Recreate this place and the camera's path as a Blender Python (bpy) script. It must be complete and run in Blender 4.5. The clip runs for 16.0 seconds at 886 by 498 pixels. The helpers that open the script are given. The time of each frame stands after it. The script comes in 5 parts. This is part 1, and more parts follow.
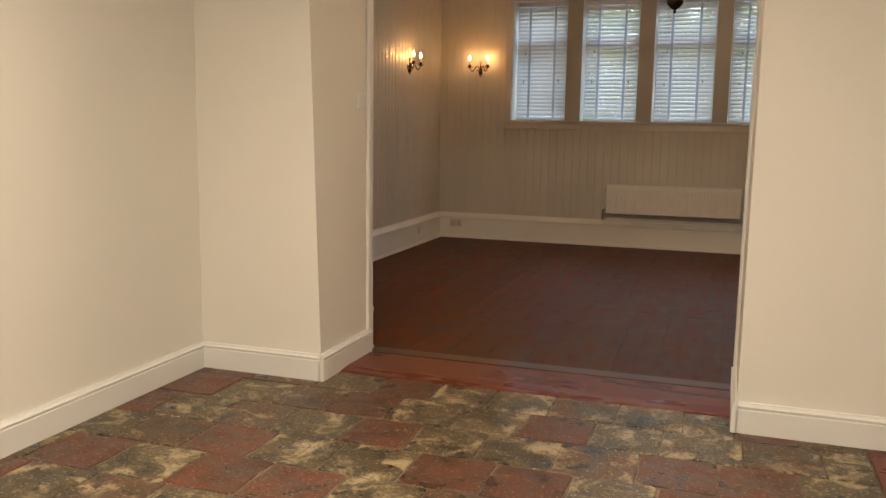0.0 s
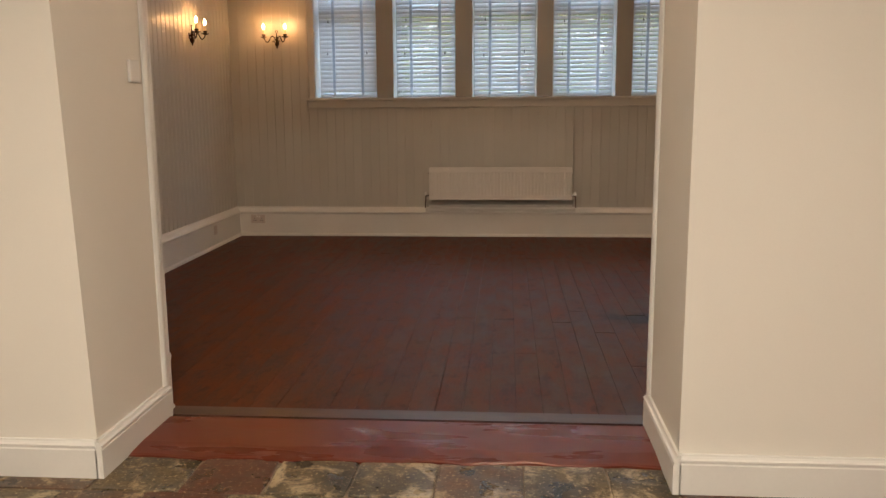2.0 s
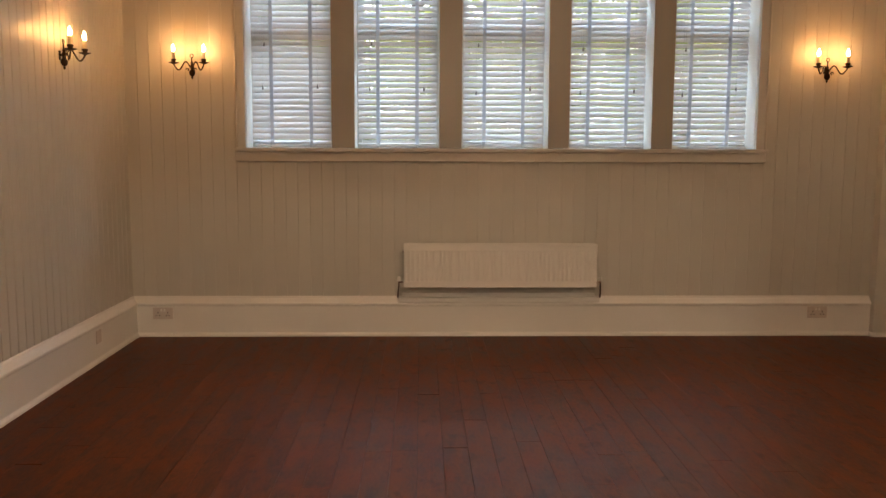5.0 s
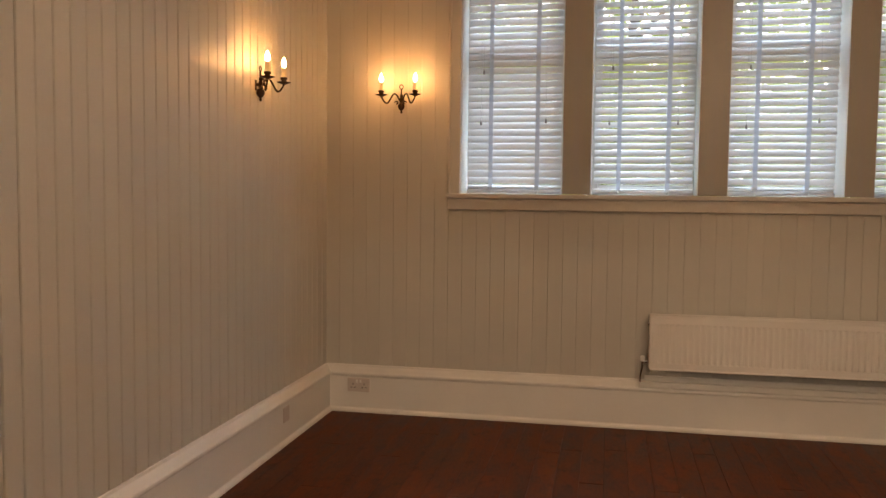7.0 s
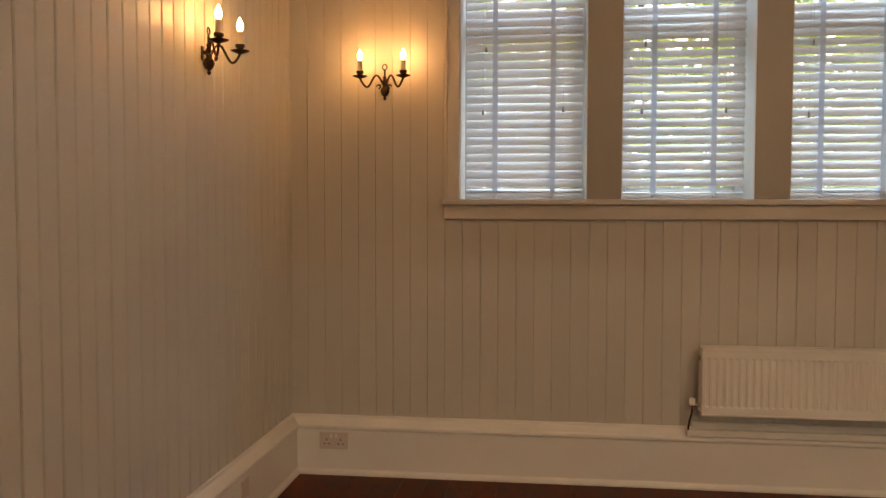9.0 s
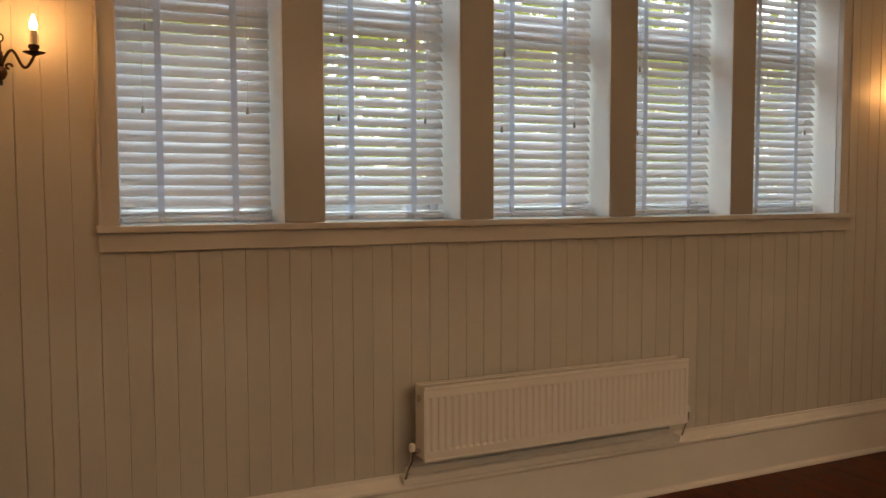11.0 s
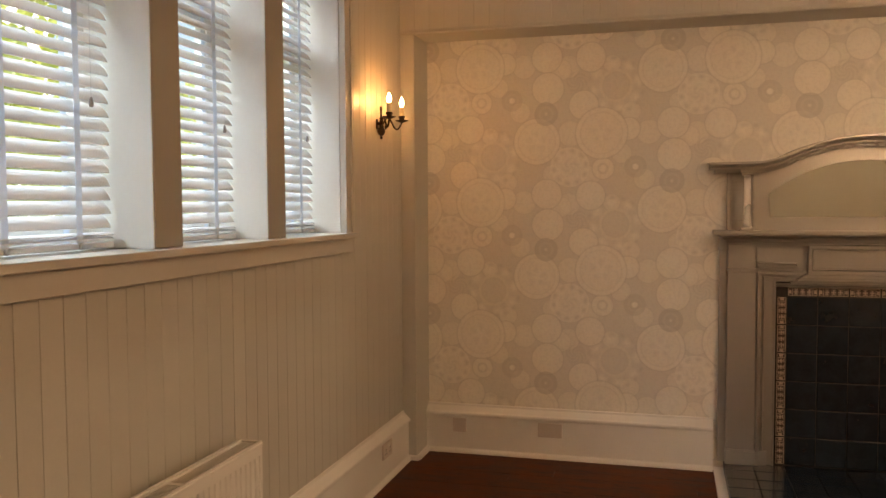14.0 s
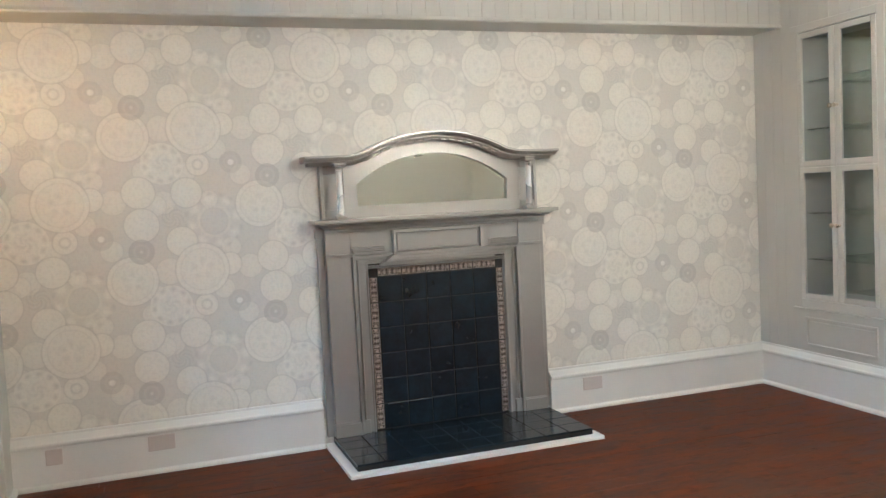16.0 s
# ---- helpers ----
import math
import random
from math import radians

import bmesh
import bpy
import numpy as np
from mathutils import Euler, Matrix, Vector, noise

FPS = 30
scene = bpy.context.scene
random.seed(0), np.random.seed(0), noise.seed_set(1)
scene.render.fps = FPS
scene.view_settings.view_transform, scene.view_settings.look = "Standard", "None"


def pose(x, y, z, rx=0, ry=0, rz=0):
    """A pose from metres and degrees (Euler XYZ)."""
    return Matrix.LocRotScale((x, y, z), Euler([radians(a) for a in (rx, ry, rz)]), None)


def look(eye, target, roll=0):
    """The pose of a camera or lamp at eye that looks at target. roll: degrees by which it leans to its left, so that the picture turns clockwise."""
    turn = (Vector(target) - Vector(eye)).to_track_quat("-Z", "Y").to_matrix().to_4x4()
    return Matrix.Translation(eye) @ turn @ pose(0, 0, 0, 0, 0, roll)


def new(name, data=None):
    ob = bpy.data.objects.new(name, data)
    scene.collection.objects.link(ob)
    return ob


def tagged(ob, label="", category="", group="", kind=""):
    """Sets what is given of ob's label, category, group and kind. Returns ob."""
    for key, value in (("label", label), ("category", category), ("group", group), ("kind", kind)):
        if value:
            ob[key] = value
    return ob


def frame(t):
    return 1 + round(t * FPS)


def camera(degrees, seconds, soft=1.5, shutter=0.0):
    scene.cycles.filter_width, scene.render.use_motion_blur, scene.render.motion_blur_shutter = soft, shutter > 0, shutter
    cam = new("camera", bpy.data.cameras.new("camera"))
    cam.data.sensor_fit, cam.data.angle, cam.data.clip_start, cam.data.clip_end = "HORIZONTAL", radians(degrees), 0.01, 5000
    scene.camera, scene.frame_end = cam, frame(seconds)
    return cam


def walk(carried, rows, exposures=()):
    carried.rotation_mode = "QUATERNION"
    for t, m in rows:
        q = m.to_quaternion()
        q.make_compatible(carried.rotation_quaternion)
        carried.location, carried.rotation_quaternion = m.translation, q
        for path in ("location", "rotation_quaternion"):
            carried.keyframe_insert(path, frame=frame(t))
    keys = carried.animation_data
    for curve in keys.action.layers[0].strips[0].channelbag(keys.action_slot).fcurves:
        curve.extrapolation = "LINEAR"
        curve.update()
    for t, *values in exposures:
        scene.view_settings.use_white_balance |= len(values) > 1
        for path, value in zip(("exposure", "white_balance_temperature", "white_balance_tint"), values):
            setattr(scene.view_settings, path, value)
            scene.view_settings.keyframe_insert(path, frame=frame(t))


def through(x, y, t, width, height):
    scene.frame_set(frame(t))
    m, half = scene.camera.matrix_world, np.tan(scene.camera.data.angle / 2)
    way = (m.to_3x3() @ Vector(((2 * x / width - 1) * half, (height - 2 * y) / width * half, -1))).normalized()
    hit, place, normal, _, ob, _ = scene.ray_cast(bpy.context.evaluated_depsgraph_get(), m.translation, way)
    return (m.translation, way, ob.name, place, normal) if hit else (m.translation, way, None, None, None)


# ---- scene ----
cam = camera(55.6, 16.0)
METRES, EYE, TILT, LEAN, TURN = 9.22, 1.342, 0.0, 0.0, 18.4
PATH = [
    (0, (0.053, -0.228, 1.327), (-0.579, 1.647, 1.034), 0.9),
    (0.5, (-0.016, -0.06, 1.311), (-0.493, 1.858, 1.003), -0.3),
    (1, (-0.127, 0.196, 1.315), (-0.483, 2.137, 0.99), -0.8),
    (1.5, (-0.281, 0.506, 1.313), (-0.522, 2.463, 0.978), -0.7),
    (2, (-0.435, 0.836, 1.306), (-0.586, 2.802, 0.97), -0.4),
    (2.5, (-0.602, 1.213, 1.33), (-0.727, 3.185, 1.019), -0.5),
    (3, (-0.735, 1.573, 1.34), (-0.805, 3.548, 1.033), -0.0),
    (3.2, (-0.785, 1.727, 1.346), (-0.821, 3.704, 1.043), 0.3),
    (5.3, (-1.116, 3.299, 1.372), (-1.065, 5.288, 1.17), 0.2),
    (5.5, (-1.149, 3.437, 1.369), (-1.119, 5.429, 1.192), -0.0),
    (6, (-1.275, 3.733, 1.368), (-1.33, 5.729, 1.251), -1.0),
    (6.5, (-1.328, 3.956, 1.351), (-1.595, 5.935, 1.243), -0.2),
    (7, (-1.451, 4.183, 1.387), (-1.837, 6.141, 1.256), 0.6),
    (7.5, (-1.578, 4.415, 1.371), (-1.986, 6.369, 1.253), 0.4),
    (8, (-1.699, 4.641, 1.35), (-2.115, 6.594, 1.241), 0.4),
    (8.2, (-1.728, 4.758, 1.319), (-2.152, 6.711, 1.227), 0.4),
    (10.3, (-2.409, 5.675, 1.476), (-1.918, 7.611, 1.37), -0.1),
    (10.5, (-2.484, 5.772, 1.501), (-1.874, 7.673, 1.379), 0.1),
    (11, (-2.594, 5.978, 1.503), (-1.743, 7.783, 1.372), -0.2),
    (11.5, (-2.582, 6.239, 1.468), (-1.574, 7.964, 1.372), -0.4),
    (12, (-2.569, 6.568, 1.483), (-1.368, 8.166, 1.403), -0.2),
    (12.5, (-2.55, 6.914, 1.49), (-1.095, 8.284, 1.404), -0.2),
    (13, (-2.5, 7.212, 1.473), (-0.873, 8.371, 1.377), -0.0),
    (13.5, (-2.451, 7.512, 1.483), (-0.654, 8.386, 1.389), 0.1),
    (14, (-2.429, 7.744, 1.521), (-0.501, 8.266, 1.417), -0.3),
    (14.5, (-2.39, 7.951, 1.519), (-0.406, 8.183, 1.426), -1.0),
    (15, (-2.317, 8.126, 1.548), (-0.32, 8.084, 1.462), -1.2),
    (15.5, (-2.335, 8.277, 1.491), (-0.375, 7.887, 1.413), -1.7),
    (16, (-2.434, 8.435, 1.489), (-0.552, 7.771, 1.36), -2.9),
]
walk(cam, [(t, look(eye, target, roll)) for t, eye, target, roll in PATH], [(0, 0.45, 6400, 8), (1.0, 0.6, 5100, 2), (1.5, 0.6, 5200, 3), (2.0, 0.52, 6100, 10), (3.0, 0.58, 6500, 12), (5.5, 0.84, 6850, 13), (8.0, 0.80, 6900, 14), (10.0, 0.5, 7300, 13), (12.5, 0.3, 7400, 14), (14.0, 0.93, 7600, 14), (15.0, 1.2, 7300, 12), (15.5, 1.45, 5700, 3), (16.0, 2.05, 4280, -6)])

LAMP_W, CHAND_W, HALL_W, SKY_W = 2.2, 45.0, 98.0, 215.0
PLATE_AT = (-8.134, 1.941)

# world, sun, large lights
world = bpy.data.worlds.new("world")
scene.world = world
world.use_nodes = True
_wt = world.node_tree
_sky = _wt.nodes.new("ShaderNodeTexSky")
_sky.sky_type, _sky.sun_disc = "NISHITA", False
_sky.sun_elevation, _sky.sun_rotation = radians(42), radians(160)
_bg = _wt.nodes["Background"]
_bg.inputs["Strength"].default_value = 0.15
_wt.links.new(_sky.outputs[0], _bg.inputs[0])
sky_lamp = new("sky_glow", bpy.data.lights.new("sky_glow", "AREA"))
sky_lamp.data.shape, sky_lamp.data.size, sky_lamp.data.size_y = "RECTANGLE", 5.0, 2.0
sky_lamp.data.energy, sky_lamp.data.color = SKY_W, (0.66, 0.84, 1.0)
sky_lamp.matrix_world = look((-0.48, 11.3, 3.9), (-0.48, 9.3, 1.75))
sun = new("sun", bpy.data.lights.new("sun", "SUN"))
sun.data.energy, sun.data.angle, sun.data.color = 5.0, radians(0.5), (1, 0.95, 0.87)
sun.matrix_world = look((3, -8, 9), (0, 0, 0))

# the plan, in metres
XW, XE, XR, YN, YS, YH = -3.21, 2.307, 2.58, 9.28, 4.22, 3.58
HX0, HX1, HY0 = -2.605, 1.95, -2.6
OX0, OX1, OTOP = -1.886, 0.152, 2.12
CEIL, HCEIL = 3.05, 2.75
WX0, WX1, WZ0, WZ1 = -2.352, 1.385, 1.39, 2.716
MULL = [(-1.732, -1.566), (-0.947, -0.784), (-0.149, 0.005), (0.614, 0.768)]
LINT = 2.515

# ---------- materials ----------


def mat(name, base, rough=0.5, metal=0.0, second=None, scale=3.0, fine=60.0, bump=0.0, spread=0.12, rspread=0.08, emit=None, stretch=(1, 1, 1), coat=0.0, random_tint=0.0):
    """A procedural paint, wood or metal: two scales of variation, fine relief and uneven gloss."""
    m = bpy.data.materials.new(name)
    m.use_nodes = True
    nt = m.node_tree
    n, l = nt.nodes, nt.links
    b = n["Principled BSDF"]
    b.inputs["Metallic"].default_value = metal
    b.inputs["Coat Weight"].default_value = coat
    geo, info = n.new("ShaderNodeNewGeometry"), n.new("ShaderNodeObjectInfo")
    mp = n.new("ShaderNodeMapping")
    mp.inputs["Scale"].default_value = stretch
    l.new(geo.outputs["Position"], mp.inputs["Vector"])
    if random_tint:
        cb = n.new("ShaderNodeCombineXYZ")
        ml = n.new("ShaderNodeMath")
        ml.operation, ml.inputs[1].default_value = "MULTIPLY", 31.0
        l.new(info.outputs["Random"], ml.inputs[0])
        for i in range(3):
            l.new(ml.outputs[0], cb.inputs[i])
        l.new(cb.outputs[0], mp.inputs["Location"])
    big, small = n.new("ShaderNodeTexNoise"), n.new("ShaderNodeTexNoise")
    big.inputs["Scale"].default_value, big.inputs["Detail"].default_value = scale, 4
    small.inputs["Scale"].default_value, small.inputs["Detail"].default_value = fine, 3
    l.new(mp.outputs[0], big.inputs["Vector"])
    l.new(mp.outputs[0], small.inputs["Vector"])
    mix = n.new("ShaderNodeMath")
    mix.operation = "MULTIPLY_ADD"
    mix.inputs[1].default_value = 0.35
    l.new(small.outputs[0], mix.inputs[0])
    l.new(big.outputs[0], mix.inputs[2])
    ramp = n.new("ShaderNodeValToRGB")
    lo = second or tuple(c * (1 - spread) for c in base)
    ramp.color_ramp.elements[0].position, ramp.color_ramp.elements[0].color = 0.48, (*lo, 1)
    ramp.color_ramp.elements[1].position, ramp.color_ramp.elements[1].color = 0.84, (*base, 1)
    l.new(mix.outputs[0], ramp.inputs[0])
    col = ramp.outputs[0]
    if random_tint:
        hs = n.new("ShaderNodeHueSaturation")
        mr = n.new("ShaderNodeMapRange")
        mr.inputs["To Min"].default_value, mr.inputs["To Max"].default_value = 1 - random_tint, 1 + random_tint
        l.new(info.outputs["Random"], mr.inputs["Value"])
        l.new(mr.outputs[0], hs.inputs["Value"])
        l.new(col, hs.inputs["Color"])
        col = hs.outputs[0]
    l.new(col, b.inputs["Base Color"])
    rr = n.new("ShaderNodeMapRange")
    rr.inputs["From Min"].default_value, rr.inputs["From Max"].default_value = 0.35, 0.65
    rr.inputs["To Min"].default_value, rr.inputs["To Max"].default_value = max(0.02, rough - rspread), min(1, rough + rspread)
    l.new(big.outputs[0], rr.inputs["Value"])
    l.new(rr.outputs[0], b.inputs["Roughness"])
    if bump:
        bp = n.new("ShaderNodeBump")
        bp.inputs["Strength"].default_value, bp.inputs["Distance"].default_value = bump, 0.002
        l.new(mix.outputs[0], bp.inputs["Height"])
        l.new(bp.outputs[0], b.inputs["Normal"])
    if emit:
        b.inputs["Emission Color"].default_value = (*emit[0], 1)
        b.inputs["Emission Strength"].default_value = emit[1]
    return m


M_BOARD = mat("greige_board_paint", (0.56, 0.545, 0.50), 0.42, scale=1.3, fine=90, bump=0.12, spread=0.06, random_tint=0.015)
M_WALL = mat("greige_wall_paint", (0.56, 0.545, 0.50), 0.5, scale=1.3, fine=120, bump=0.15, spread=0.05)
M_TRIM = mat("white_gloss_paint", (0.80, 0.79, 0.76), 0.38, scale=2.0, fine=70, bump=0.10, spread=0.05)
M_SILL = mat("cream_white_window_paint", (0.60, 0.57, 0.52), 0.38, scale=2.0, fine=70, bump=0.10, spread=0.05)
M_MULL_SHADED = mat("shaded_mullion_greige", (0.36, 0.335, 0.295), 0.40, scale=2.0, fine=70, bump=0.10, spread=0.05)
M_GROOVE_SHADE = mat("dark_groove_backing", (0.03, 0.023, 0.016), 0.8)
M_HALL = mat("cream_hall_emulsion", (0.80, 0.77, 0.71), 0.7, scale=0.9, fine=140, bump=0.2, spread=0.035)
M_CEIL = mat("white_ceiling_emulsion", (0.8, 0.79, 0.76), 0.8, scale=1.0, fine=120, bump=0.1, spread=0.03)
M_PLANK = mat("mahogany_stained_pine", (0.132, 0.034, 0.011), 0.43, second=(0.046, 0.013, 0.006), scale=4.5, fine=26, bump=0.12, stretch=(3.0, 0.9, 1), rspread=0.05, random_tint=0.07)
M_PLANK.node_tree.nodes["Principled BSDF"].inputs["Specular IOR Level"].default_value = 0.09
_nt = M_PLANK.node_tree
_b = _nt.nodes["Principled BSDF"]


def floor_stain():
    """A dark spill soaked into the boards near the middle of the room."""
    n, l = _nt.nodes, _nt.links
    geo, mp, no = n.new("ShaderNodeNewGeometry"), n.new("ShaderNodeMapping"), n.new("ShaderNodeTexNoise")
    mp.inputs["Location"].default_value = (-0.42 / 0.34, -5.96 / 0.16, 0)
    mp.inputs["Scale"].default_value = (1 / 0.34, 1 / 0.16, 0)
    l.new(geo.outputs["Position"], mp.inputs["Vector"])
    ln = n.new("ShaderNodeVectorMath")
    ln.operation = "LENGTH"
    l.new(mp.outputs[0], ln.inputs[0])
    no.inputs["Scale"].default_value = 7.0
    l.new(geo.outputs["Position"], no.inputs["Vector"])
    ad = n.new("ShaderNodeMath")
    ad.operation, ad.inputs[1].default_value = "MULTIPLY_ADD", 1.5
    l.new(no.outputs[0], ad.inputs[0])
    l.new(ln.outputs["Value"], ad.inputs[2])
    mr = n.new("ShaderNodeMapRange")
    mr.inputs["From Min"].default_value, mr.inputs["From Max"].default_value = 1.2, 1.75
    mr.inputs["To Min"].default_value, mr.inputs["To Max"].default_value = 0.93, 0.0
    l.new(ad.outputs[0], mr.inputs["Value"])
    mx = n.new("ShaderNodeMix")
    mx.data_type = "RGBA"
    mx.inputs["B"].default_value = (0.004, 0.003, 0.0025, 1)
    l.new(mr.outputs[0], mx.inputs["Factor"])
    l.new(_b.inputs["Base Color"].links[0].from_socket, mx.inputs["A"])
    l.new(mx.outputs["Result"], _b.inputs["Base Color"])



def floor_wear_sheen():
    """Grey zone by the opening, worn boards with window sheen painted in, and finer dark scuffs all over."""
    n, l = _nt.nodes, _nt.links
    geo = n.new("ShaderNodeNewGeometry")
    mp = n.new("ShaderNodeMapping")
    mp.inputs["Location"].default_value = (0.1 / 1.6, -4.4 / 3.0, 0)
    mp.inputs["Scale"].default_value = (1 / 1.6, 1 / 3.0, 0)
    l.new(geo.outputs["Position"], mp.inputs["Vector"])
    ln = n.new("ShaderNodeVectorMath")
    ln.operation = "LENGTH"
    l.new(mp.outputs[0], ln.inputs[0])
    st = n.new("ShaderNodeMapping")
    st.inputs["Scale"].default_value = (1.6, 0.8, 1)
    l.new(geo.outputs["Position"], st.inputs["Vector"])
    patch, scuff = n.new("ShaderNodeTexNoise"), n.new("ShaderNodeTexNoise")
    patch.inputs["Scale"].default_value, patch.inputs["Detail"].default_value, patch.inputs["Roughness"].default_value = 4.0, 8, 0.65
    scuff.inputs["Scale"].default_value, scuff.inputs["Detail"].default_value = 9.0, 6
    for k in (patch, scuff):
        l.new(st.outputs[0], k.inputs["Vector"])
    zone = n.new("ShaderNodeMapRange")
    zone.inputs["From Min"].default_value, zone.inputs["From Max"].default_value = 0.35, 1.15
    zone.inputs["To Min"].default_value, zone.inputs["To Max"].default_value = 1.0, 0.0
    l.new(ln.outputs["Value"], zone.inputs["Value"])
    spots = n.new("ShaderNodeMapRange")
    spots.inputs["From Min"].default_value, spots.inputs["From Max"].default_value = 0.36, 0.64
    spots.inputs["To Max"].default_value = 0.80
    l.new(patch.outputs[0], spots.inputs["Value"])
    both = n.new("ShaderNodeMath")
    both.operation = "MULTIPLY"
    l.new(zone.outputs[0], both.inputs[0])
    l.new(spots.outputs[0], both.inputs[1])
    dark = n.new("ShaderNodeMapRange")
    dark.inputs["From Min"].default_value, dark.inputs["From Max"].default_value, dark.inputs["To Max"].default_value = 0.56, 0.70, 0.65
    l.new(scuff.outputs[0], dark.inputs["Value"])
    col = _b.inputs["Base Color"].links[0].from_socket
    # first tone: wear plus the window's sheen as colour; second: dark scuffs
    for factor, tone in ((both.outputs[0], (0.080, 0.057, 0.039, 1)), (dark.outputs[0], (0.028, 0.011, 0.008, 1))):
        mx = n.new("ShaderNodeMix")
        mx.data_type = "RGBA"
        mx.inputs["B"].default_value = tone
        l.new(factor, mx.inputs["Factor"])
        l.new(col, mx.inputs["A"])
        col = mx.outputs["Result"]
    l.new(col, _b.inputs["Base Color"])


floor_wear_sheen()
floor_stain()
M_COLUMN = mat("silvered_column_paint", (0.80, 0.79, 0.77), 0.28, metal=0.6, scale=4, fine=70, spread=0.08, rspread=0.04)
M_STRIP = mat("worn_varnished_strip", (0.10, 0.045, 0.028), 0.30, second=(0.03, 0.014, 0.010), scale=3, fine=18, bump=0.1, stretch=(0.8, 5, 1), rspread=0.02)
M_RED = mat("red_oxide_floor_paint", (0.15, 0.034, 0.017), 0.30, second=(0.118, 0.026, 0.014), scale=2.2, fine=14, bump=0.05, stretch=(0.8, 4, 1), rspread=0.05)
M_RED.node_tree.nodes["Principled BSDF"].inputs["Specular IOR Level"].default_value = 0.25
M_GAP = mat("dark_floor_void", (0.006, 0.004, 0.003), 0.9)
M_BRASS = mat("aged_dark_brass", (0.05, 0.032, 0.02), 0.38, metal=0.8, scale=8, fine=80, spread=0.3)
M_KNOB = mat("satin_pale_brass", (0.62, 0.54, 0.42), 0.30, metal=0.8)
M_CANDLE = mat("ivory_candle_sleeve", (0.72, 0.62, 0.45), 0.5)
M_BULB = mat("lit_flame_bulb", (1, 0.8, 0.5), 0.3, emit=((1, 0.58, 0.24), 34.0))
M_PLASTIC = mat("white_socket_plastic", (0.62, 0.56, 0.53), 0.38, spread=0.04)
M_DARK = mat("black_slot", (0.015, 0.013, 0.012), 0.6)
M_RAD = mat("white_radiator_enamel", (0.78, 0.765, 0.73), 0.38, scale=3, fine=80, spread=0.04, bump=0.04)
M_CHROME = mat("worn_chrome", (0.7, 0.7, 0.7), 0.18, metal=1.0, spread=0.1)
M_GREY = mat("pewter_satin_mantel_paint", (0.46, 0.44, 0.41), 0.38, metal=0.7, scale=2.5, fine=70, bump=0.05, spread=0.08, rspread=0.02)
M_INNER = mat("black_iron_edge", (0.02, 0.018, 0.018), 0.4)
M_BLACK = mat("black_glazed_tile", (0.015, 0.023, 0.034), 0.15, scale=14, fine=45, bump=0.45, second=(0.009, 0.014, 0.021), rspread=0.05, random_tint=0.15)
M_GROUT = mat("dark_grout", (0.005, 0.005, 0.006), 0.7)
M_DECO = mat("pewter_relief_tile", (0.66, 0.55, 0.46), 0.40, metal=0.25, scale=30, fine=120, bump=0.3, spread=0.3)
M_DECOBACK = mat("dark_relief_ground", (0.09, 0.06, 0.05), 0.5)
M_TASSEL = mat("grey_tassel", (0.34, 0.34, 0.35), 0.5)
M_CORD = mat("white_cord", (0.7, 0.7, 0.72), 0.6)
M_BARK = mat("bark", (0.09, 0.06, 0.04), 0.9, scale=6, fine=40, bump=0.6)
M_GRASS = mat("lawn", (0.09, 0.14, 0.03), 0.9, second=(0.04, 0.07, 0.02), scale=2, fine=30, bump=0.5)
M_BACKDROP = mat("glowing_white_backdrop", (0.8, 0.8, 0.8), 0.9, emit=((0.95, 0.98, 1.0), 1.8))


def tile_mat(name, base, dark, pale, amount):
    m = mat(name, base, 0.40, second=dark, scale=9.0, fine=42, bump=0.45, rspread=0.16, random_tint=0.18)
    nt = m.node_tree
    n, l = nt.nodes, nt.links
    b = n["Principled BSDF"]
    geo = n.new("ShaderNodeNewGeometry")
    no = n.new("ShaderNodeTexNoise")
    no.inputs["Scale"].default_value, no.inputs["Detail"].default_value, no.inputs["Roughness"].default_value = 6.5, 9, 0.66
    no.inputs["Distortion"].default_value = 0.8
    l.new(geo.outputs["Position"], no.inputs["Vector"])
    r = n.new("ShaderNodeValToRGB")
    r.color_ramp.elements[0].position, r.color_ramp.elements[1].position = 0.58 - amount, 0.68 - amount
    l.new(no.outputs[0], r.inputs[0])
    mx = n.new("ShaderNodeMix")
    mx.data_type = "RGBA"
    mx.inputs["B"].default_value = (*pale, 1)
    old = b.inputs["Base Color"].links[0].from_socket
    l.new(old, mx.inputs["A"])
    l.new(r.outputs[0], mx.inputs["Factor"])
    blot, spec = n.new("ShaderNodeTexNoise"), n.new("ShaderNodeTexNoise")
    blot.inputs["Scale"].default_value, blot.inputs["Detail"].default_value, blot.inputs["Roughness"].default_value = 3.8, 10, 0.68
    spec.inputs["Scale"].default_value, spec.inputs["Detail"].default_value = 75.0, 4
    col = mx.outputs["Result"]
    for tex, lo, hi, tone, most in ((blot, 0.50, 0.60, dark, 0.75), (spec, 0.60, 0.66, pale, 0.8), (spec, 0.42, 0.36, dark, 0.7)):
        if not tex.inputs["Vector"].is_linked:
            l.new(geo.outputs["Position"], tex.inputs["Vector"])
        mr = n.new("ShaderNodeMapRange")
        mr.inputs["From Min"].default_value, mr.inputs["From Max"].default_value, mr.inputs["To Max"].default_value = lo, hi, most
        l.new(tex.outputs[0], mr.inputs["Value"])
        m2 = n.new("ShaderNodeMix")
        m2.data_type = "RGBA"
        m2.inputs["B"].default_value = (*tone, 1)
        l.new(mr.outputs[0], m2.inputs["Factor"])
        l.new(col, m2.inputs["A"])
        col = m2.outputs["Result"]
    l.new(col, b.inputs["Base Color"])
    return m


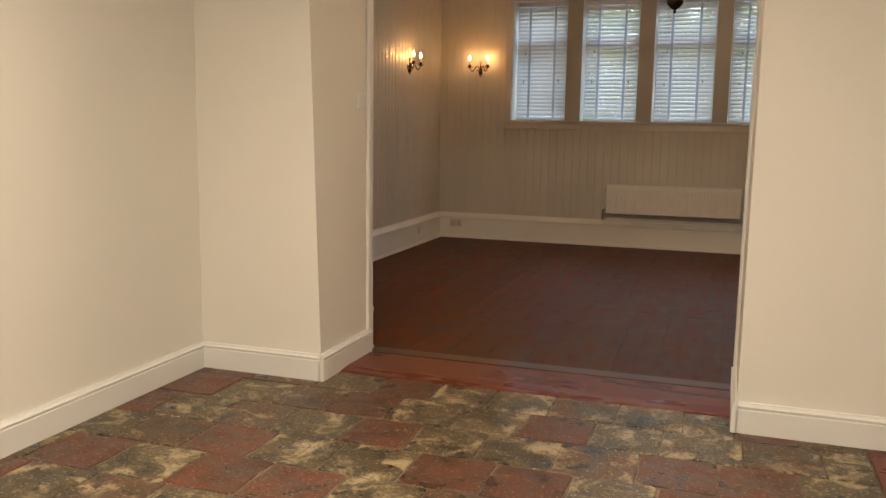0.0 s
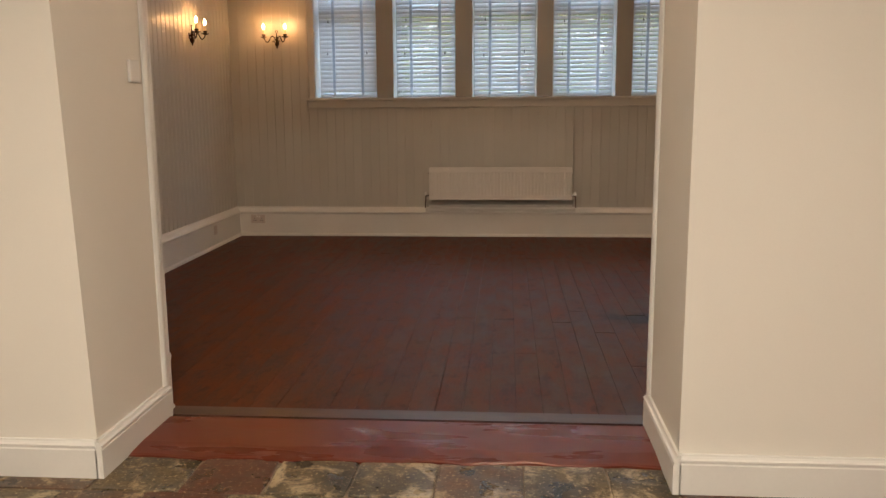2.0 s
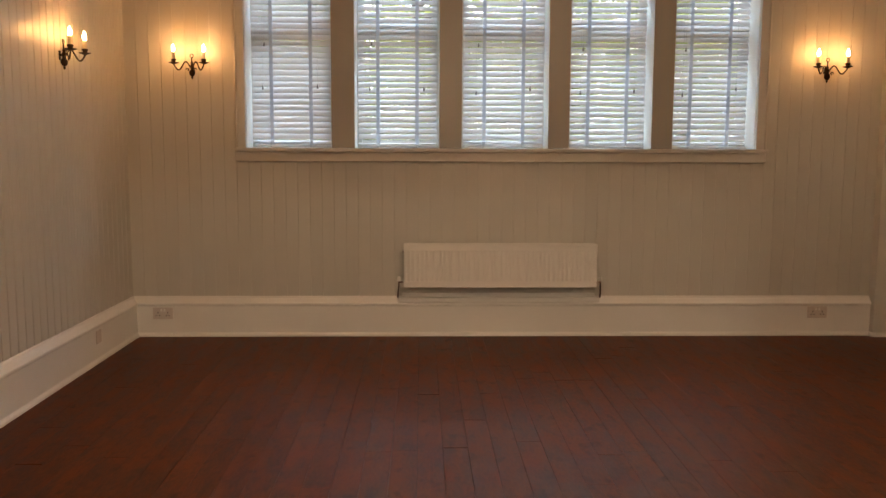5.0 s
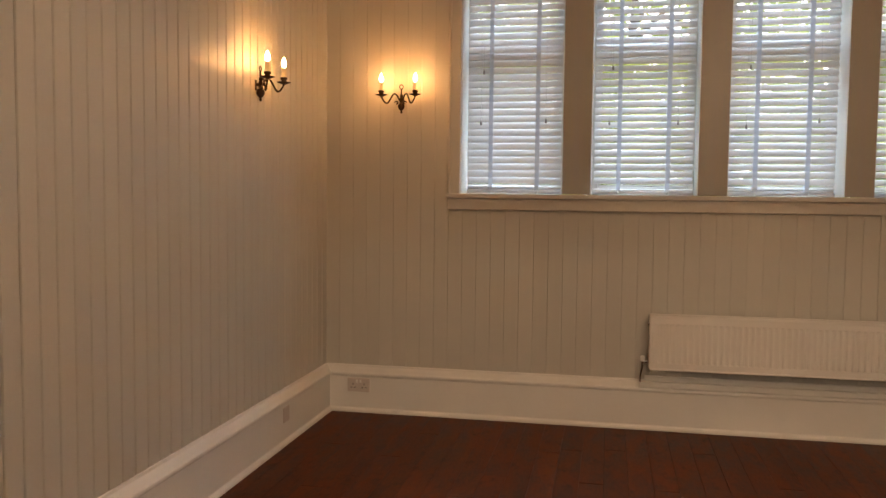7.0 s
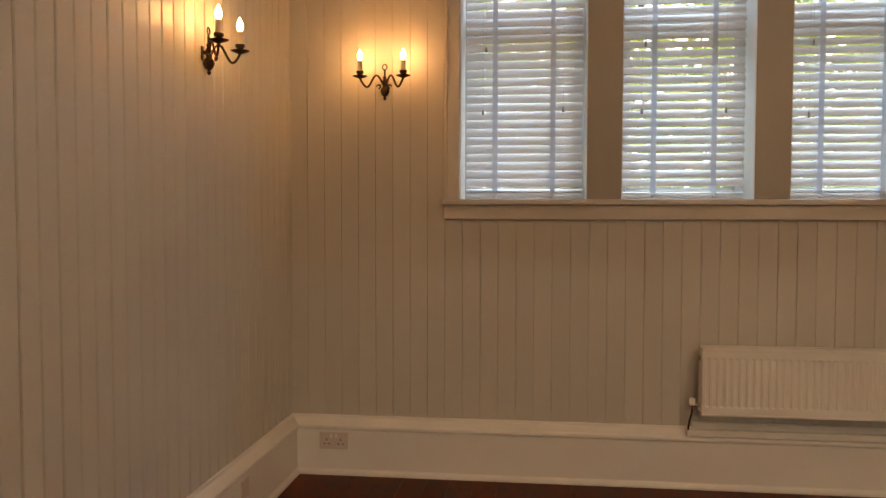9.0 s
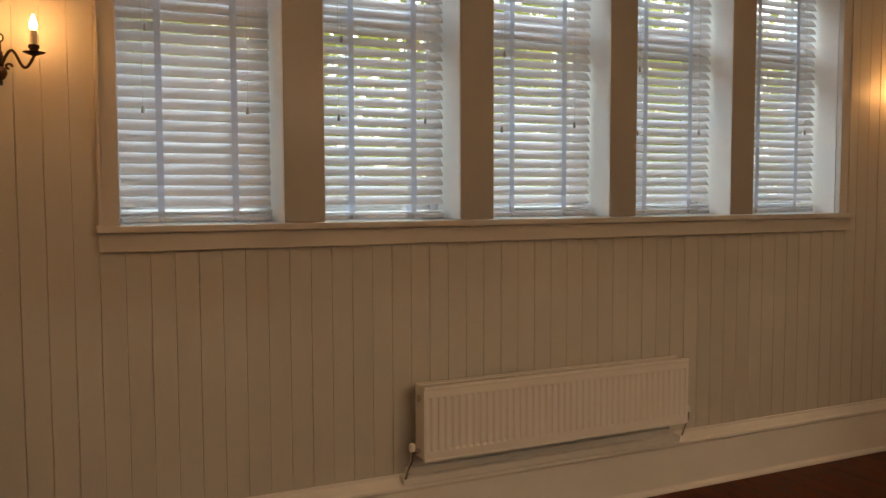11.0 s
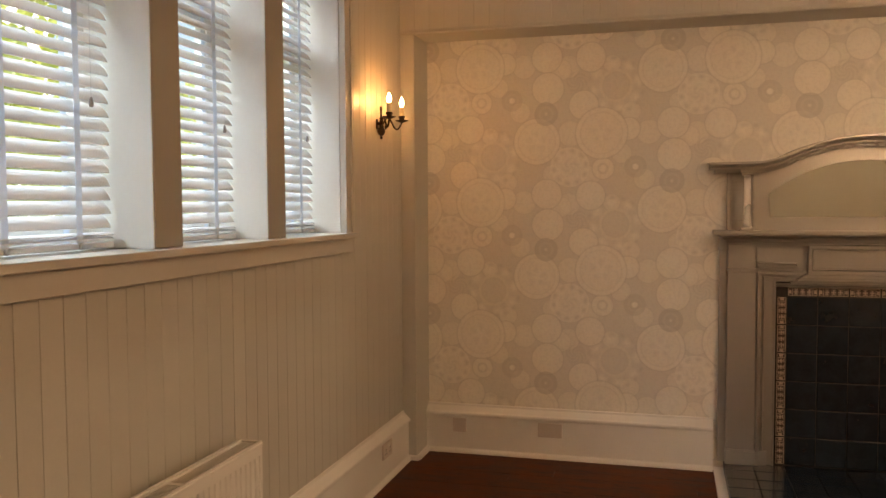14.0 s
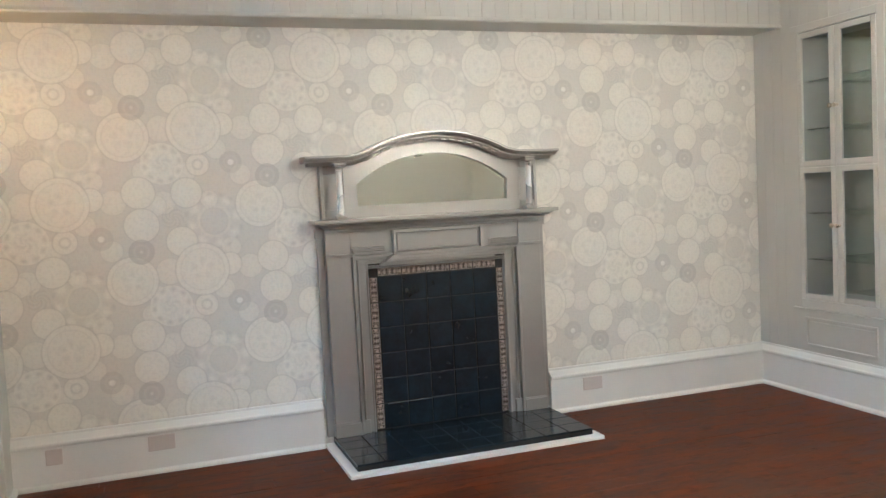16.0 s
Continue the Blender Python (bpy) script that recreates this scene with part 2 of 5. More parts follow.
M_TILER = tile_mat("worn_red_clay_tile", (0.165, 0.060, 0.034), (0.058, 0.028, 0.018), (0.30, 0.21, 0.13), -0.03)
M_TILEG = tile_mat("worn_buff_green_tile", (0.150, 0.108, 0.056), (0.024, 0.020, 0.012), (0.42, 0.335, 0.20), 0.070)
M_TILEB = tile_mat("worn_brown_tile", (0.145, 0.080, 0.044), (0.035, 0.025, 0.016), (0.38, 0.28, 0.16), 0.045)
M_MORTAR = mat("sandy_mortar", (0.27, 0.21, 0.15), 0.9, second=(0.07, 0.055, 0.04), scale=8, fine=60, bump=0.6)


def glass_mat(name, tint=(0.96, 0.99, 0.98), rough=0.0):
    m = bpy.data.materials.new(name)
    m.use_nodes = True
    b = m.node_tree.nodes["Principled BSDF"]
    b.inputs["Base Color"].default_value = (*tint, 1)
    b.inputs["Transmission Weight"].default_value, b.inputs["Roughness"].default_value, b.inputs["IOR"].default_value = 1.0, rough, 1.45
    return m


M_GLASS = glass_mat("window_glass")
M_SHELF = glass_mat("greenish_shelf_glass", (0.75, 0.93, 0.88))
M_CUPMIR = mat("aged_cupboard_mirror", (0.72, 0.74, 0.66), 0.03, metal=1.0, spread=0.05, rspread=0.0)
M_LINING = mat("grey_cupboard_lining", (0.32, 0.32, 0.30), 0.5)
M_MIRROR = mat("silvered_mirror", (0.88, 0.90, 0.80), 0.065, metal=1.0, spread=0.02, rspread=0.0)


def cloth_mat(name, base, through, glossy=0.35):
    m = bpy.data.materials.new(name)
    m.use_nodes = True
    nt = m.node_tree
    n, l = nt.nodes, nt.links
    b = n["Principled BSDF"]
    b.inputs["Base Color"].default_value, b.inputs["Roughness"].default_value = (*base, 1), glossy
    tr = n.new("ShaderNodeBsdfTranslucent")
    tr.inputs[0].default_value = (*base, 1)
    mx = n.new("ShaderNodeMixShader")
    mx.inputs[0].default_value = through
    l.new(b.outputs[0], mx.inputs[1])
    l.new(tr.outputs[0], mx.inputs[2])
    l.new(mx.outputs[0], n["Material Output"].inputs[0])
    return m


M_SLAT = cloth_mat("white_blind_slat", (0.83, 0.84, 0.86), 0.30)
M_TAPE = cloth_mat("pale_blue_ladder_tape", (0.74, 0.80, 0.88), 0.45, 0.8)
M_LEAF = cloth_mat("spring_leaf", (0.48, 0.54, 0.12), 0.5, 0.5)


def wallpaper_mat():
    """Pale paper printed with overlapping plates in a half-drop repeat, with rims, rings, petals and small bells."""
    m = bpy.data.materials.new("plate_wallpaper")
    m.use_nodes = True
    nt = m.node_tree
    n, l = nt.nodes, nt.links
    b = n["Principled BSDF"]
    g = bpy.data.node_groups.new("plate", "ShaderNodeTree")
    for nm in ("H", "V", "X", "Y", "R"):
        g.interface.new_socket(name=nm, in_out="INPUT", socket_type="NodeSocketFloat")
    for nm in ("Rel", "Angle"):
        g.interface.new_socket(name=nm, in_out="OUTPUT", socket_type="NodeSocketFloat")

    def op(tree, kind, a, c=None, d=None, clamp=False):
        k = tree.nodes.new("ShaderNodeMath")
        k.operation, k.use_clamp = kind, clamp
        for q, v in enumerate((a, c, d)):
            if v is None:
                continue
            if isinstance(v, (int, float)):
                k.inputs[q].default_value = v
            else:
                tree.links.new(v, k.inputs[q])
        return k.outputs[0]

    gi, go = g.nodes.new("NodeGroupInput"), g.nodes.new("NodeGroupOutput")
    dh = op(g, "SUBTRACT", gi.outputs["H"], gi.outputs["X"])
    dv = op(g, "SUBTRACT", gi.outputs["V"], gi.outputs["Y"])
    k = op(g, "FLOOR", op(g, "MULTIPLY_ADD", dh, 1 / REP_W, 0.5))
    dh = op(g, "MULTIPLY_ADD", k, -REP_W, dh)
    dv = op(g, "MULTIPLY_ADD", k, REP_H / 2, dv)
    kk = op(g, "FLOOR", op(g, "MULTIPLY_ADD", dv, 1 / REP_H, 0.5))
    dv = op(g, "MULTIPLY_ADD", kk, -REP_H, dv)
    dist = op(g, "SQRT", op(g, "ADD", op(g, "MULTIPLY", dh, dh), op(g, "MULTIPLY", dv, dv)))
    g.links.new(op(g, "DIVIDE", dist, gi.outputs["R"]), go.inputs["Rel"])
    g.links.new(op(g, "ARCTAN2", dv, dh), go.inputs["Angle"])

    def math_(kind, *a, clamp=False):
        return op(nt, kind, *a, clamp=clamp)

    def inside(v, edge, width):
        return math_("MULTIPLY_ADD", v, -1.0 / width, edge / width + 0.5, clamp=True)

    def line(v, at, width):
        return math_("SUBTRACT", 1.0, math_("ABSOLUTE", math_("MULTIPLY", math_("SUBTRACT", v, at), 1.0 / width)), clamp=True)

    def mixc(f, a, bb):
        mx = n.new("ShaderNodeMix")
        mx.data_type = "RGBA"
        if isinstance(f, float):
            mx.inputs["Factor"].default_value = f
        else:
            l.new(f, mx.inputs["Factor"])
        for key, v in (("A", a), ("B", bb)):
            if isinstance(v, tuple):
                mx.inputs[key].default_value = (*v, 1)
            else:
                l.new(v, mx.inputs[key])
        return mx.outputs["Result"]

    geo = n.new("ShaderNodeNewGeometry")
    wob = n.new("ShaderNodeTexNoise")
    wob.inputs["Scale"].default_value = 9.0
    l.new(geo.outputs["Position"], wob.inputs["Vector"])
    sp = n.new("ShaderNodeSeparateXYZ")
    l.new(geo.outputs["Position"], sp.inputs[0])
    h = math_("MULTIPLY_ADD", sp.outputs["Y"], -1.0, math_("MULTIPLY", wob.outputs[0], 0.006))
    v = math_("MULTIPLY_ADD", wob.outputs[0], 0.006, sp.outputs["Z"])
    paper, pale, warm, shade, light = (0.725, 0.700, 0.645), (0.90, 0.872, 0.795), (0.82, 0.79, 0.715), (0.53, 0.51, 0.475), (0.92, 0.90, 0.84)
    bigv = n.new("ShaderNodeTexNoise")
    bigv.inputs["Scale"].default_value = 3.0
    l.new(geo.outputs["Position"], bigv.inputs["Vector"])
    col = mixc(math_("MULTIPLY", bigv.outputs[0], 0.25), paper, warm)
    for kind, x, y, r in PLATES:
        gn = n.new("ShaderNodeGroup")
        gn.node_tree = g
        l.new(h, gn.inputs["H"])
        l.new(v, gn.inputs["V"])
        for nm, val in (("X", x), ("Y", y), ("R", r)):
            gn.inputs[nm].default_value = val
        rel, ang = gn.outputs["Rel"], gn.outputs["Angle"]
        w = 0.004 / r
        disc = inside(rel, 1.0, w)
        if kind in ("plain", "big", "soft", "rimmed", "ring"):
            tone = mixc(math_("MULTIPLY_ADD", inside(rel, 0.50, 0.9), 0.45, 0.35), warm, pale)
            if kind in ("big", "rimmed"):
                tone = mixc(math_("MULTIPLY", line(rel, 0.80, 0.04), 0.22), tone, shade)
                tone = mixc(math_("MULTIPLY", line(rel, 0.90, 0.08), 0.28), tone, light)
                tone = mixc(math_("MULTIPLY", math_("MULTIPLY", line(rel, 0.30, 0.22), math_("MULTIPLY_ADD", math_("SINE", math_("MULTIPLY", ang, 5.0)), 0.5, 0.5)), 0.22), tone, shade)
            if kind == "ring":
                tone = mixc(math_("MULTIPLY", line(rel, 0.42, 0.16), 0.45), tone, shade)
            col = mixc(math_("MULTIPLY", disc, 0.62 if kind == "soft" else 0.9), col, tone)
            col = mixc(math_("MULTIPLY", line(rel, 1.0, 0.006 / r), 0.22 if kind == "soft" else 0.40), col, shade)
        elif kind in ("dark", "bell"):
            tone = mixc(math_("MULTIPLY", line(rel, 0.55, 0.16), 0.5), shade, paper)
            col = mixc(math_("MULTIPLY", disc, 0.55 if kind == "dark" else 0.35), col, tone)
            size = 0.12 if kind == "dark" else 0.26
            col = mixc(math_("MULTIPLY", inside(rel, size, 0.14), 0.5 if kind == "dark" else 0.85), col, light)
        elif kind == "knot":
            curl = math_("MULTIPLY_ADD", math_("SINE", math_("ADD", math_("MULTIPLY", ang, 6.0), math_("MULTIPLY", rel, 16.0))), 0.5, 0.5)
            col = mixc(math_("MULTIPLY", math_("MULTIPLY", disc, curl), 0.28), col, shade)
        elif kind == "blossom":
            petals = math_("MULTIPLY_ADD", math_("SINE", math_("MULTIPLY", ang, 8.0)), 0.5, 0.5)
            edge = math_("MULTIPLY_ADD", math_("SINE", math_("MULTIPLY", ang, 16.0)), 0.5, 0.5)
            col = mixc(math_("MULTIPLY", math_("MULTIPLY", line(rel, 0.76, 0.24), petals), 0.8), col, pale)
            col = mixc(math_("MULTIPLY", math_("MULTIPLY", line(rel, 0.92, 0.10), edge), 0.4), col, shade)
            col = mixc(math_("MULTIPLY", inside(rel, 0.56, 0.06), 0.75), col, warm)
            col = mixc(math_("MULTIPLY", inside(rel, 0.42, 0.06), 0.75), col, paper)
            col = mixc(math_("MULTIPLY", line(rel, 0.44, 0.05), 0.3), col, shade)
        else:
            petals = math_("MULTIPLY_ADD", math_("SINE", math_("MULTIPLY", ang, 10.0)), 0.5, 0.5)
            curl = math_("MULTIPLY_ADD", math_("SINE", math_("ADD", math_("MULTIPLY", ang, 4.0), math_("MULTIPLY", rel, 18.0))), 0.5, 0.5)
            tone = mixc(math_("MULTIPLY", math_("MULTIPLY", line(rel, 0.82, 0.18), petals), 0.6), pale, shade)
            tone = mixc(math_("MULTIPLY", math_("MULTIPLY", inside(rel, 0.45, 0.2), curl), 0.25), tone, shade)
            col = mixc(math_("MULTIPLY", disc, 0.7), col, tone)
    fine = n.new("ShaderNodeTexNoise")
    fine.inputs["Scale"].default_value, fine.inputs["Detail"].default_value = 60.0, 4
    l.new(geo.outputs["Position"], fine.inputs["Vector"])
    col = mixc(math_("MULTIPLY", inside(fine.outputs[0], 0.46, 0.12), 0.14), col, shade)
    l.new(col, b.inputs["Base Color"])
    b.inputs["Roughness"].default_value = 0.45
    bp = n.new("ShaderNodeBump")
    bp.inputs["Strength"].default_value, bp.inputs["Distance"].default_value = 0.15, 0.001
    l.new(fine.outputs[0], bp.inputs["Height"])
    l.new(bp.outputs[0], b.inputs["Normal"])
    return m


REP_W, REP_H = 0.725, 0.806
# plates of one repeat: kind, place across (south) and up from the large plate, radius
AH, AV = PLATE_AT


def repeat_plate(kind, across, up, radius):
    return (kind, AH + across, AV + up, radius)


PLATES = [repeat_plate(*p) for p in (
    ("soft", 0.27, 0.0, 0.070), ("soft", -0.190, -0.415, 0.066), ("soft", -0.180, 0.0, 0.075), ("soft", -0.29, -0.235, 0.055), ("soft", 0.245, -0.27, 0.06), ("soft", -0.235, 0.375, 0.060), ("soft", 0.115, -0.120, 0.058), ("soft", -0.065, -0.250, 0.060), ("soft", 0.17, 0.12, 0.055), ("soft", -0.26, -0.12, 0.05), ("soft", 0.06, 0.40, 0.05),
    ("bell", 0.195, -0.198, 0.064), ("knot", -0.145, 0.300, 0.062), ("blossom", 0.082, 0.272, 0.170), ("wreath", -0.184, -0.196, 0.116), ("ring", 0.010, -0.206, 0.064),
    ("plain", -0.320, -0.355, 0.090), ("plain", -0.062, -0.364, 0.086), ("plain", -0.314, 0.268, 0.095), ("plain", -0.103, 0.166, 0.086),
    ("plain", 0.155, 0.020, 0.066), ("rimmed", -0.381, -0.042, 0.138), ("big", 0.0, 0.0, 0.150), ("dark", -0.325, 0.120, 0.070))]
M_PAPER = wallpaper_mat()

# ---------- mesh helpers ----------


def add_box(bm, x0, x1, y0, y1, z0, z1, bevel=0.0):
    r = bmesh.ops.create_cube(bm, size=1)
    bmesh.ops.transform(bm, verts=r["verts"], matrix=Matrix.Translation(((x0 + x1) / 2, (y0 + y1) / 2, (z0 + z1) / 2)) @ Matrix.Diagonal((x1 - x0, y1 - y0, z1 - z0, 1)))
    if bevel:
        es = list({e for v in r["verts"] for e in v.link_edges})
        bmesh.ops.bevel(bm, geom=es, offset=bevel, segments=2 if bevel > 0.003 else 1, affect="EDGES", profile=0.6)
    return bm


def boxes(*args, bevel=0.0):
    bm = bmesh.new()
    for a in args:
        add_box(bm, *a, bevel=bevel)
    return bm


def part(name, bm, material, parent=None, label="", smooth=False):
    """Links a bmesh as one mesh object, under a thing or a part."""
    me = bpy.data.meshes.new(name)
    bm.normal_update()
    bm.to_mesh(me)
    bm.free()
    if smooth:
        me.polygons.foreach_set("use_smooth", [True] * len(me.polygons))
        me.set_sharp_from_angle(angle=radians(40))
    me.materials.append(material)
    ob = new(name, me)
    if parent is not None:
        ob.parent = parent
        ob.matrix_parent_inverse = parent.matrix_world.inverted() if parent.matrix_basis != Matrix() else Matrix()
    if label:
        ob["label"] = label
    return ob


def structure(name, bm, material, label=""):
    return tagged(part(name, bm, material), label, kind="structure")


def empty(name, at, label, category, group=""):
    e = new(name)
    e.empty_display_size = 0.1
    e.location = at
    bpy.context.view_layer.update()
    return tagged(e, label, category, group)


def sub(name, bm, material, parent, label="", smooth=False):
    """A part given in world metres, under a thing that stands elsewhere."""
    ob = part(name, bm, material, None, label, smooth)
    ob.parent = parent
    root = parent
    offset = Vector()
    while root is not None:
        offset += Vector(root.location)
        root = root.parent
    ob.data.transform(Matrix.Translation(-offset))
    return ob


def lathe(profile, seg=20, at=(0, 0, 0)):
    """A turned shape from (radius, height) pairs."""
    bm = bmesh.new()
    rings = []
    for r, z in profile:
        rings.append([bm.verts.new((at[0] + r * math.cos(2 * math.pi * i / seg), at[1] + r * math.sin(2 * math.pi * i / seg), at[2] + z)) for i in range(seg)])
    for a, b in zip(rings, rings[1:]):
        for i in range(seg):
            bm.faces.new((a[i], a[(i + 1) % seg], b[(i + 1) % seg], b[i]))
    bm.faces.new(list(reversed(rings[0])))
    bm.faces.new(rings[-1])
    return bm


def tube(points, radius, seg=8, bm=None):
    """A round bar along points."""
    bm = bm or bmesh.new()
    pts = [Vector(p) for p in points]
    rings = []
    for i, p in enumerate(pts):
        d = (pts[min(i + 1, len(pts) - 1)] - pts[max(i - 1, 0)]).normalized()
        a = d.orthogonal().normalized() if i == 0 else (last - d * last.dot(d)).normalized()
        last = a
        b = d.cross(a)
        r = radius[i] if isinstance(radius, (list, tuple)) else radius
        rings.append([bm.verts.new(p + a * r * math.cos(2 * math.pi * k / seg) + b * r * math.sin(2 * math.pi * k / seg)) for k in range(seg)])
    for a, b in zip(rings, rings[1:]):
        for i in range(seg):
            bm.faces.new((a[i], a[(i + 1) % seg], b[(i + 1) % seg], b[i]))
    bm.faces.new(list(reversed(rings[0])))
    bm.faces.new(rings[-1])
    return bm


def run(profile, a, b, inward, bm=None):
    """A moulding: profile of (distance from the wall, height), drawn from a to b, with the wall's inward normal."""
    bm = bm or bmesh.new()
    ends = []
    for p in (a, b):
        ends.append([bm.verts.new((p[0] + inward[0] * d, p[1] + inward[1] * d, p[2] + h)) for d, h in profile])
    k = len(profile)
    for i in range(k):
        j = (i + 1) % k
        bm.faces.new((ends[0][i], ends[0][j], ends[1][j], ends[1][i]))
    bm.faces.new(ends[0])
    bm.faces.new(list(reversed(ends[1])))
    bmesh.ops.recalc_face_normals(bm, faces=bm.faces)
    return bm


SKIRT = [(-0.004, 0.0), (0.052, 0.0), (0.052, 0.010), (0.047, 0.019), (0.037, 0.026), (0.035, 0.030), (0.035, 0.226), (0.044, 0.233), (0.047, 0.241), (0.045, 0.250), (0.036, 0.257), (0.022, 0.272), (0.010, 0.284), (0.007, 0.297), (-0.004, 0.297)]
HSKIRT = [(-0.004, 0.0), (0.022, 0.0), (0.022, 0.106), (0.018, 0.110), (0.018, 0.114), (0.024, 0.118), (0.024, 0.124), (0.016, 0.128), (0.012, 0.134), (0.010, 0.140), (-0.004, 0.140)]

# ---------- structure ----------
structure("ground", boxes((-60, 60, -60, 200, -0.75, -0.55)), M_GRASS, "green lawn around the house")
# core coloured near-black so the gaps between boards read as shaded
structure("wall_west", boxes((XW - 0.34, XW - 0.012, YS - 0.3, YN + 0.4, -0.5, CEIL + 0.1)), M_GROOVE_SHADE, "near-black backing that paints groove shade behind greige tongue-and-groove boarding")
wall_west = scene.collection.objects["wall_west"]
wn = [(XW - 0.34, WX0, YN + 0.012, YN + 0.40, -0.5, CEIL + 0.1), (WX1, XR + 0.3, YN + 0.012, YN + 0.40, -0.5, CEIL + 0.1),
      (WX0, WX1, YN + 0.012, YN + 0.40, -0.5, WZ0 - 0.03), (WX0, WX1, YN + 0.012, YN + 0.40, WZ1, CEIL + 0.1)]
wall_north = structure("wall_north", boxes(*wn), M_WALL, "greige boarded wall with a wide five-light window opening")
wall_east = structure("wall_east", boxes((XR, XR + 0.3, YH, YN + 0.012, -0.5, CEIL + 0.1)), M_PAPER, "pale wallpapered chimney wall printed with overlapping plates")
wall_lintel = structure("wall_lintel", boxes((XE + 0.012, XR, YS, YN, LINT, CEIL + 0.1), (XE + 0.012, XR, YN - 0.085, YN + 0.012, 0, LINT)), M_WALL, "greige boarded beam and narrow pier framing the papered recess")
CX0, CX1, CZ0, CZ1 = 1.50, 2.152, 0.655, 2.448
ws = [(XW - 0.34, OX0, YH, YS - 0.012, -0.5, CEIL + 0.1), (OX0, OX1, YH, YS - 0.012, OTOP, CEIL + 0.1),
      (OX1, CX0, YH, YS - 0.012, -0.5, CEIL + 0.1), (CX1, XR, YH, YS - 0.012, -0.5, CEIL + 0.1),
      (CX0, CX1, YH, YS - 0.012, -0.5, CZ0), (CX0, CX1, YH, YS - 0.012, CZ1, CEIL + 0.1), (CX0, CX1, YH, YH + 0.30, CZ0, CZ1)]
wall_south = structure("wall_south", boxes(*ws), M_HALL, "thick cream wall with a wide doorless opening")
for v in wall_south.data.vertices:
    if abs(v.co.x - OX0) < 0.001 and abs(v.co.y - YH) < 0.001:
        v.co.x -= 0.029 * v.co.z
bm = bmesh.new()
bm.from_mesh(wall_south.data)
lean = [f for f in bm.faces if abs(f.calc_center_median().x - OX0 + 0.02) < 0.03 and abs(f.normal.x) > 0.9 and f.calc_center_median().y < YS and f.calc_center_median().z < 1.5]
bmesh.ops.subdivide_edges(bm, edges=list({e for f in lean for e in f.edges}), cuts=15, use_grid_fill=True)
bm.to_mesh(wall_south.data)
bm.free()
wall_south.data.polygons.foreach_set("use_smooth", [True] * len(wall_south.data.polygons))
wall_south.data.set_sharp_from_angle(angle=radians(30))
structure("wall_hall_west", boxes((HX0 - 0.3, HX0, HY0 - 0.3, YH, -0.5, CEIL + 0.1)), M_HALL, "smooth cream hall wall")
structure("wall_hall_east", boxes((HX1, HX1 + 0.3, HY0 - 0.3, YH, -0.5, CEIL + 0.1)), M_HALL, "smooth cream hall wall")
structure("wall_hall_south", boxes((HX0, HX1, HY0 - 0.3, HY0, -0.5, CEIL + 0.1)), M_HALL, "smooth cream hall wall")
structure("ceiling", boxes((XW - 0.34, XR + 0.3, YS - 0.012, YN + 0.40, CEIL, CEIL + 0.25)), M_CEIL, "white ceiling of the boarded room")
structure("ceiling_hall", boxes((HX0 - 0.3, HX1 + 0.3, HY0 - 0.3, YH, HCEIL, HCEIL + 0.5)), M_CEIL, "white ceiling of the hall")
floor = structure("floor", boxes((XW - 0.1, XR + 0.05, YS - 0.045, YN + 0.05, -0.1, -0.012)), M_GAP, "dark bed under the stained floorboards")
floor_hall = structure("floor_hall", boxes((HX0 - 0.1, HX1 + 0.1, HY0 - 0.1, YH + 0.25, -0.12, -0.006)), M_MORTAR, "sandy mortar bed of the old tile floor")

# skirtings
structure("baseboard", run(SKIRT, (XW, YN, 0), (XE + 0.0, YN, 0), (0, -1)), M_TRIM, "deep white painted skirting with sloping cap")
structure("baseboard", run(SKIRT, (XW, YS, 0), (XW, YN, 0), (1, 0)), M_TRIM, "deep white painted skirting with sloping cap")
structure("baseboard", run(SKIRT, (XR - 0.02, 7.50, 0), (XR - 0.02, YN - 0.085, 0), (-1, 0)), M_TRIM, "deep white painted skirting under the wallpaper")
structure("baseboard", run(SKIRT, (XR - 0.02, YS, 0), (XR - 0.02, 5.975, 0), (-1, 0)), M_TRIM, "deep white painted skirting under the wallpaper")
structure("baseboard", run(SKIRT, (OX1 + 0.002, YS, 0), (XR, YS, 0), (0, 1)), M_TRIM, "deep white painted skirting under the cupboard")
structure("baseboard", run(SKIRT, (XW, YS, 0), (OX0 - 0.002, YS, 0), (0, 1)), M_TRIM, "deep white painted skirting beside the opening")
structure("baseboard", run([(-0.004, 0), (0.022, 0), (0.022, 0.022), (0.010, 0.030), (-0.004, 0.030)], (XE + 0.01, YN - 0.085, 0), (XR - 0.02, YN - 0.085, 0), (0, -1), run([(-0.004, 0), (0.022, 0), (0.022, 0.022), (0.010, 0.030), (-0.004, 0.030)], (XE + 0.01, YN - 0.1, 0), (XE + 0.01, YN, 0), (-1, 0))), M_TRIM, "low white bead at the foot of the pier")
for a, b, nn in (((HX0, YH, 0), (OX0, YH, 0), (0, -1)), ((OX1, YH, 0), (HX1, YH, 0), (0, -1)), ((HX0, HY0, 0), (HX0, YH, 0), (1, 0)), ((HX1, HY0, 0), (HX1, YH, 0), (-1, 0)), ((HX0, HY0, 0), (HX1, HY0, 0), (0, 1)),
                 ((OX0, YH - 0.022, 0), (OX0, YS - 0.03, 0), (1, 0)), ((OX1, YH - 0.022, 0), (OX1, YS - 0.03, 0), (-1, 0))):
    structure("baseboard", run(HSKIRT, a, b, nn), M_TRIM, "white painted skirting with a double bead")
